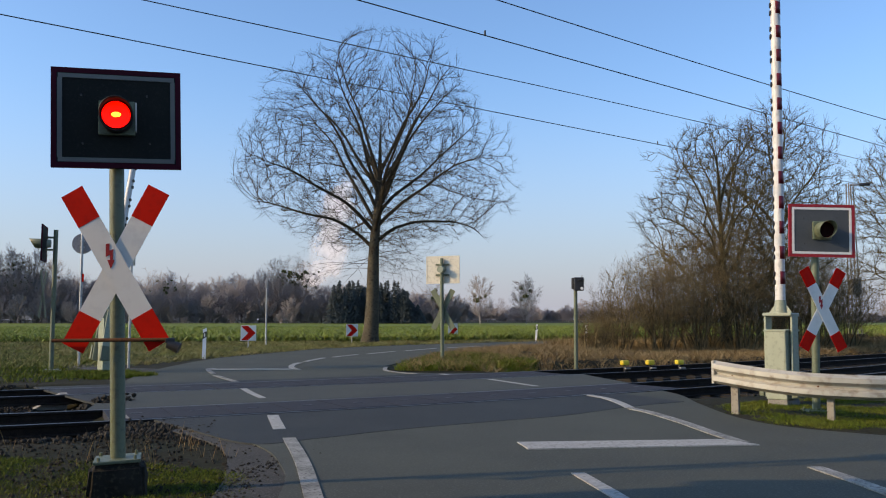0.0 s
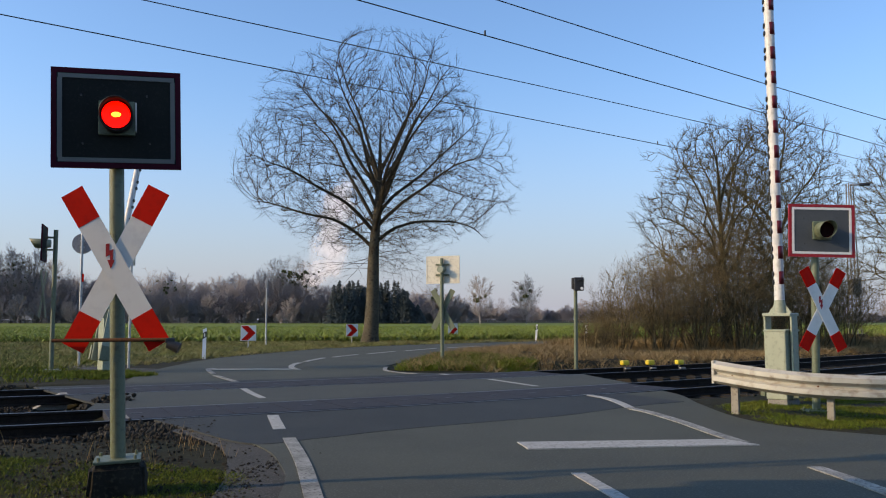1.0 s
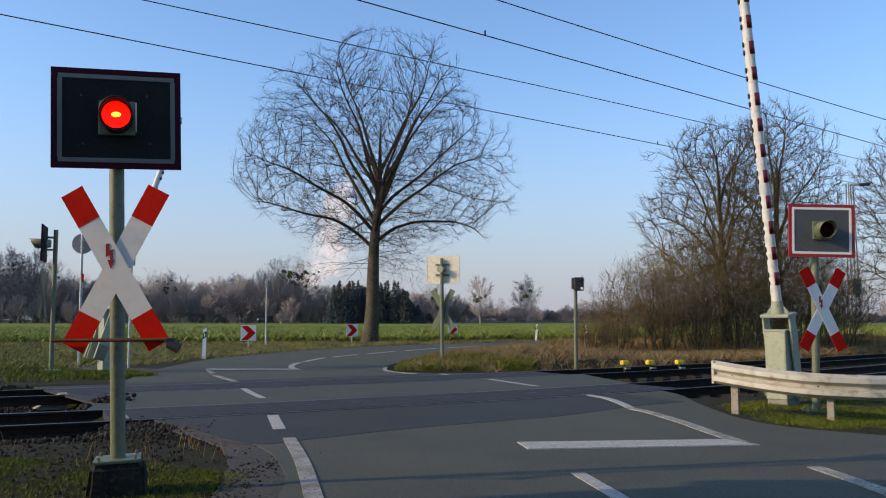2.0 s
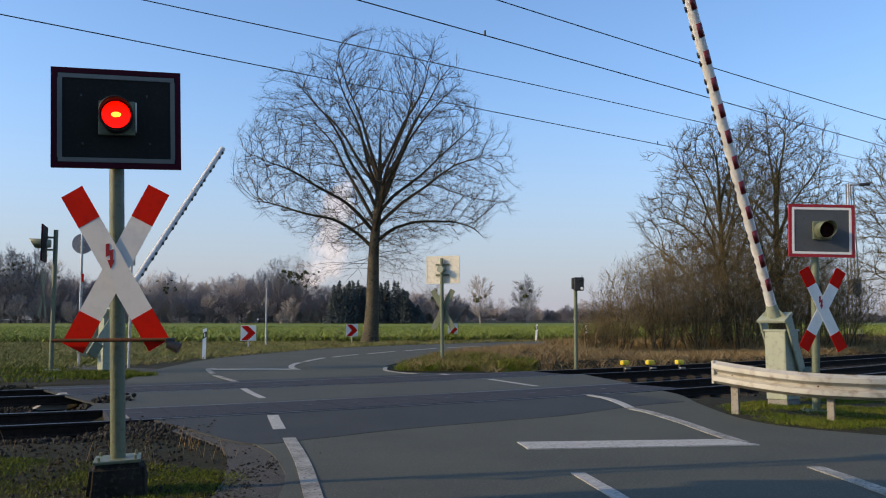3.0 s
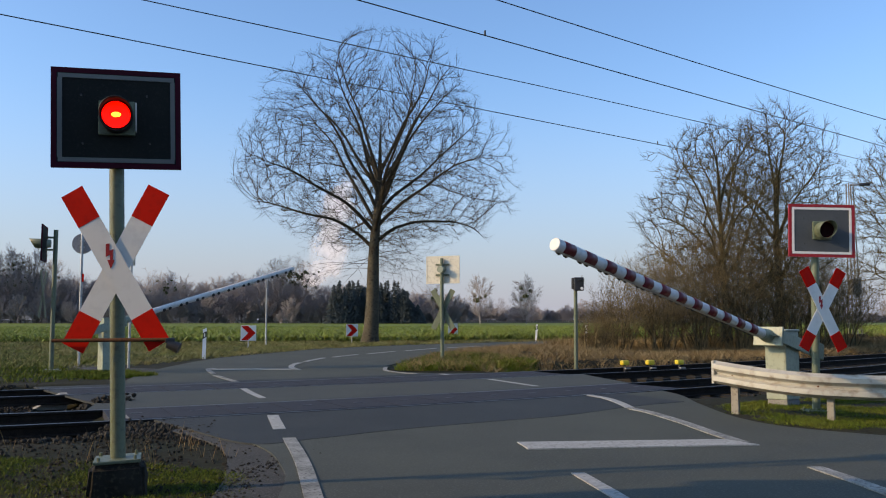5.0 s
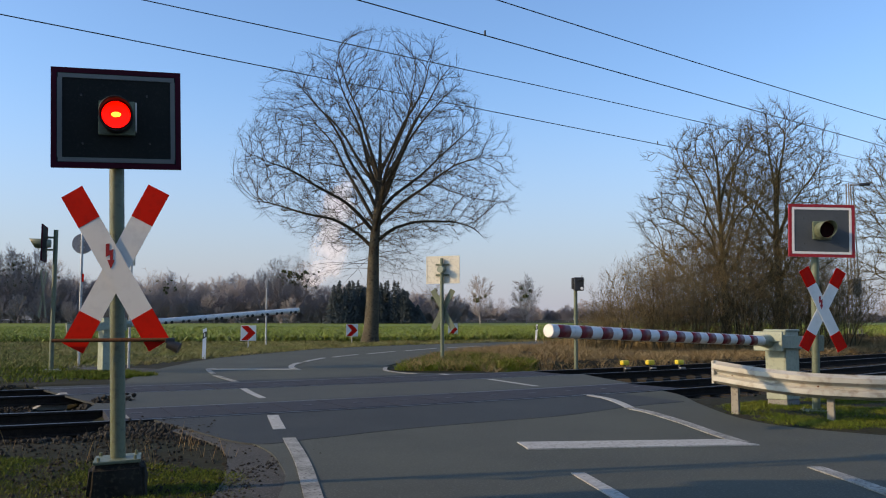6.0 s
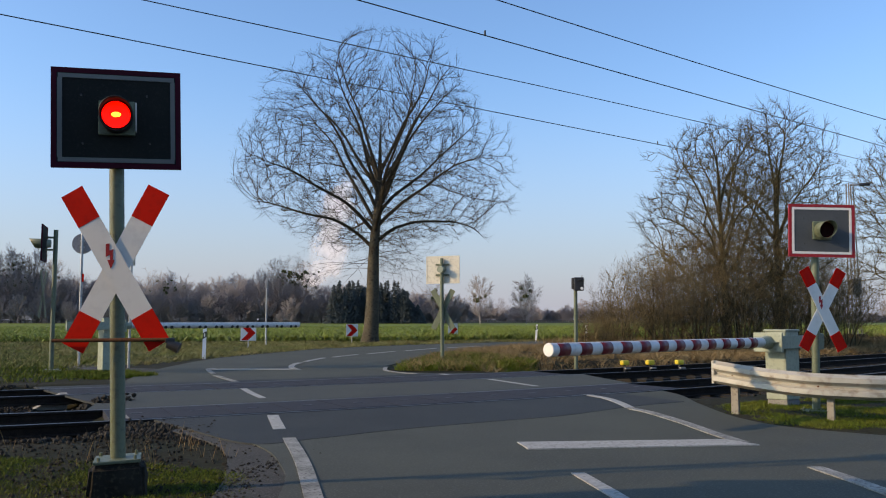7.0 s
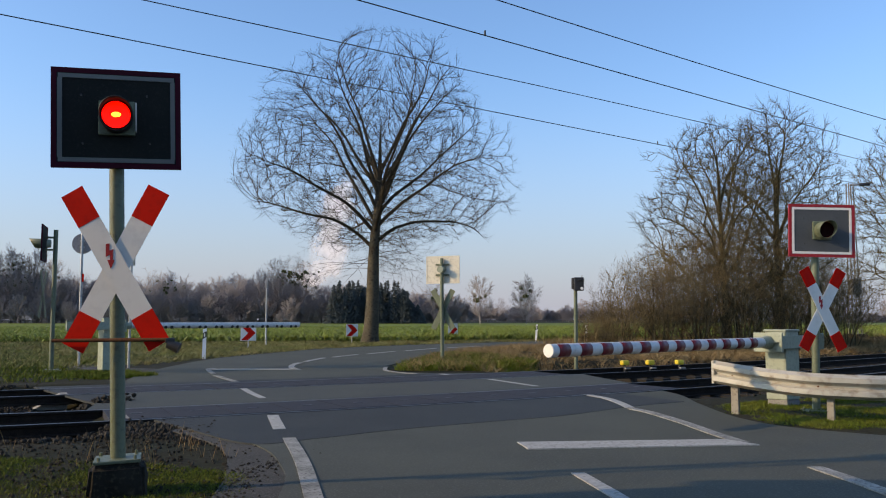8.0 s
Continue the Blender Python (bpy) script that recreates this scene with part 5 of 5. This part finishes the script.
def grass_patch(name, poly, count, height, width, lean, per, material, label, seed, clump=0.0):
    rng = np.random.default_rng(seed)
    lo, hi = np.min(poly, 0), np.max(poly, 0)
    spots = []
    while len(spots) < count:
        x, y = rng.uniform(lo, hi)
        if inside((x, y), poly) and (not clump or noise.noise((x * 1.3, y * 1.3, seed)) > rng.uniform(-0.6, 0.5) * clump):
            spots.append((x, y, ground_height(x, y) - 0.01))
    v, f = blades(rng, spots, height, width, lean, per)
    return tagged(from_lists(name, v, f, material), label, "grass", kind="stuff")


def build_grasses():
    wedge = [(-1.0, 22.2), (1.0, 21.6), (2.2, 21.3), (4.0, 22.9), (8.0, 26.2), (14, 31), (20, 36.5), (20, 40), (9, 40), (3.5, 40.5), (0.6, 33.4), (-0.8, 27), (-1.2, 24)]
    grass_patch("dry_grass", wedge, 8000, 0.27, 0.013, 1.3, 6, M_DRY, "tangle of straw-coloured dry grass between road and track", 1, 1.0)
    grass_patch("wedge_grass", [(-1.2, 22.4), (0.9, 21.9), (2.4, 22.2), (2.6, 24), (1.2, 28), (-0.2, 31), (-0.7, 27), (-1.1, 25)], 6500, 0.19, 0.014, 0.9, 5, M_MOSS, "short green grass at the tip of the wedge", 2, 1.0)
    grass_patch("tall_dry_grass", [(5.0, 34.5), (9, 35.5), (14, 37), (20, 40), (36, 50), (36, 53), (20, 43.5), (12, 41), (6, 39.5), (4.2, 38)], 5200, 0.62, 0.016, 0.6, 5, M_DRY, "tall brown dead grass under the shrubs", 12, 0.8)
    verge = [(-30, 22), (-16, 22.5), (-10.5, 23.2), (-8.6, 25), (-8.0, 29), (-7.3, 32.5), (-5.7, 38.4), (-2.5, 43.8), (3.7, 50), (10, 53.2), (20, 57), (20, 59), (6, 55), (-4, 50.5), (-30, 48)]
    grass_patch("verge_grass", verge, 20000, 0.17, 0.02, 1.2, 5, M_VERGE, "pale winter grass on the verge before the field", 3, 0.7)
    grass_patch("far_left_grass", [(-30, 30), (-16, 29), (-9.4, 27.2), (-10.8, 24.4), (-9, 21.2), (-7.6, 18.8), (-8.6, 18.2), (-14, 15.8), (-24, 10.5), (-30, 8)], 10000, 0.14, 0.016, 0.8, 5, M_MOSS, "mossy green grass beside the far track", 4, 1.0)
    grass_patch("path_edge_grass", [(-9.6, 20.6), (-7.7, 19.0), (-6.7, 19.9), (-7.1, 20.9), (-8.5, 21.9)], 1800, 0.13, 0.015, 0.8, 5, M_MOSS, "green grass at the edge of the side path", 8, 0.8)
    grass_patch("near_left_grass", [(-2.2, 6.2), (-1.35, 6.2), (-1.75, 7.4), (-2.6, 7.9), (-4.6, 8.4), (-7.5, 7.6), (-6, 5.5), (-2.6, 5.2)], 9000, 0.045, 0.006, 0.9, 7, M_MOSS, "short mossy grass round the signal foundation", 5, 1.0)
    grass_patch("dry_stalks", [(-2.3, 7.9), (-1.95, 8.4), (-2.5, 9.4), (-3.2, 9.0), (-5.5, 8.8), (-6.5, 7.8)], 34, 0.28, 0.005, 0.35, 3, M_DRY, "thin dry stalks beside the track", 6)
    grass_patch("right_grass", [(4.1, 12.2), (4.3, 10.9), (5.2, 10.0), (7.5, 9.2), (11, 10), (11, 15), (7.2, 14.8), (5.2, 14.0), (4.35, 13.3)], 11000, 0.055, 0.007, 0.9, 7, M_MOSS, "short green grass behind the guard rail", 7, 0.7)


build_grasses()


# ---- steam plume far beyond the horizon ----
def build_plume():
    m = bpy.data.materials.new("steam")
    m.use_nodes = True
    n, l = m.node_tree.nodes, m.node_tree.links
    p = n["Principled BSDF"]
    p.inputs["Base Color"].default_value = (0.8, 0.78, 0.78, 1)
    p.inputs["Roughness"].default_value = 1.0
    # pinkish emission stands in for sunlight on the steam card
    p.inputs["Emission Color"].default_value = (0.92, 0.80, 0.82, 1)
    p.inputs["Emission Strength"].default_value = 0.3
    tc = n.new("ShaderNodeTexCoord")
    no = n.new("ShaderNodeTexNoise")
    no.inputs["Scale"].default_value, no.inputs["Detail"].default_value = 0.022, 6
    l.new(tc.outputs["Object"], no.inputs["Vector"])
    sep = n.new("ShaderNodeSeparateXYZ")
    l.new(tc.outputs["UV"], sep.inputs[0])

    def fall(sock, power):
        a = n.new("ShaderNodeMath")
        a.operation = "ABSOLUTE"
        l.new(sock, a.inputs[0])
        q = n.new("ShaderNodeMath")
        q.operation = "POWER"
        l.new(a.outputs[0], q.inputs[0])
        q.inputs[1].default_value = power
        return q.outputs[0]
    total = n.new("ShaderNodeMath")
    total.operation = "ADD"
    l.new(fall(sep.outputs["X"], 1.6), total.inputs[0])
    l.new(fall(sep.outputs["Y"], 6.0), total.inputs[1])
    sub = n.new("ShaderNodeMath")
    sub.operation = "SUBTRACT"
    l.new(no.outputs["Fac"], sub.inputs[0])
    half = n.new("ShaderNodeMath")
    half.operation = "MULTIPLY"
    half.inputs[1].default_value = 0.62
    l.new(total.outputs[0], half.inputs[0])
    l.new(half.outputs[0], sub.inputs[1])
    ramp = n.new("ShaderNodeMapRange")
    ramp.interpolation_type = "SMOOTHSTEP"
    ramp.inputs["From Min"].default_value, ramp.inputs["From Max"].default_value = 0.02, 0.52
    ramp.inputs["To Max"].default_value = 0.6
    l.new(sub.outputs[0], ramp.inputs["Value"])
    l.new(ramp.outputs["Result"], p.inputs["Alpha"])
    bm = bmesh.new()
    uv = bm.loops.layers.uv.new("UVMap")
    # the plume leans over towards the left at its foot
    spine = ((-300, 60, 110), (-268, 96, 72), (-248, 140, 62), (-242, 190, 52), (-222, 240, 52), (-205, 292, 44), (-198, 330, 40))
    k = 8
    rows = [[bm.verts.new((x + w * (2 * i / k - 1), 1800, z)) for i in range(k + 1)] for x, z, w in spine]
    for j in range(len(spine) - 1):
        for i in range(k):
            f = bm.faces.new((rows[j][i], rows[j][i + 1], rows[j + 1][i + 1], rows[j + 1][i]))
            for lp, (a, b) in zip(f.loops, ((i, j), (i + 1, j), (i + 1, j + 1), (i, j + 1))):
                lp[uv].uv = (2 * a / k - 1, 2 * b / (len(spine) - 1) - 1)
    tagged(link("steam_backdrop", bm, m, smooth=True), "pale steam plume card on the far horizon, glowing to look sunlit", "steam", kind="structure")


build_plume()


# ---- what moves ----
def swing(arm, z, rows):
    walk(arm, [(t, pose(0, 0, z, 0, -a, 0)) for t, a in rows])


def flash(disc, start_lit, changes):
    """In place of switching, the lamp disc turns half round at each change, always the same way."""
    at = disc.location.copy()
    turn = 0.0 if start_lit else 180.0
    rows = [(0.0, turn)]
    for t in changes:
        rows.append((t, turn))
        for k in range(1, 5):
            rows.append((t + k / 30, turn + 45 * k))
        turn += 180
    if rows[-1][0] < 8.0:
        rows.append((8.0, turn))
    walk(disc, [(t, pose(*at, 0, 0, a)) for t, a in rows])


def motions():
    swing(right_arm, 0.955, [(0, 91.8), (0.3, 91.8), (0.6, 91.2), (0.8, 90.3), (1.0, 89.3), (1.2, 88.2), (1.4, 86.9), (1.6, 85.4), (2.0, 80.6), (2.4, 74.5), (2.8, 67.2), (3.0, 63.1), (3.2, 59.0), (3.4, 54.6), (3.6, 48.2), (3.8, 41.5), (4.0, 35.2), (4.2, 30.1), (4.5, 22.75), (4.7, 18.1), (5.0, 12.4), (5.4, 6.7), (5.8, 3.5), (6.0, 2.3), (6.2, 1.4), (6.4, 0.6), (6.6, 0.1), (6.8, -0.3), (7.0, 0.1), (7.4, -0.1), (8.0, 0.0)])
    swing(left_arm, 1.15, [(0, 81.7), (0.4, 81.6), (0.7, 81.2), (1.0, 80.0), (1.5, 76.9), (2.0, 71.6), (2.4, 66.2), (2.8, 60.2), (3.0, 57.1), (3.5, 48.5), (4.2, 32.7), (4.5, 26.0), (4.7, 21.8), (5.0, 16.4), (5.4, 11.0), (5.8, 6.9), (6.0, 4.2), (6.2, 2.2), (6.5, 0.6), (6.8, -0.1), (7.0, 0.0), (8.0, 0.0)])
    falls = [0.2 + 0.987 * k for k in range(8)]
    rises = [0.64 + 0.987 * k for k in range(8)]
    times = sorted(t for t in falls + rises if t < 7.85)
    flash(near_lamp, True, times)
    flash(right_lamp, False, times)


motions()
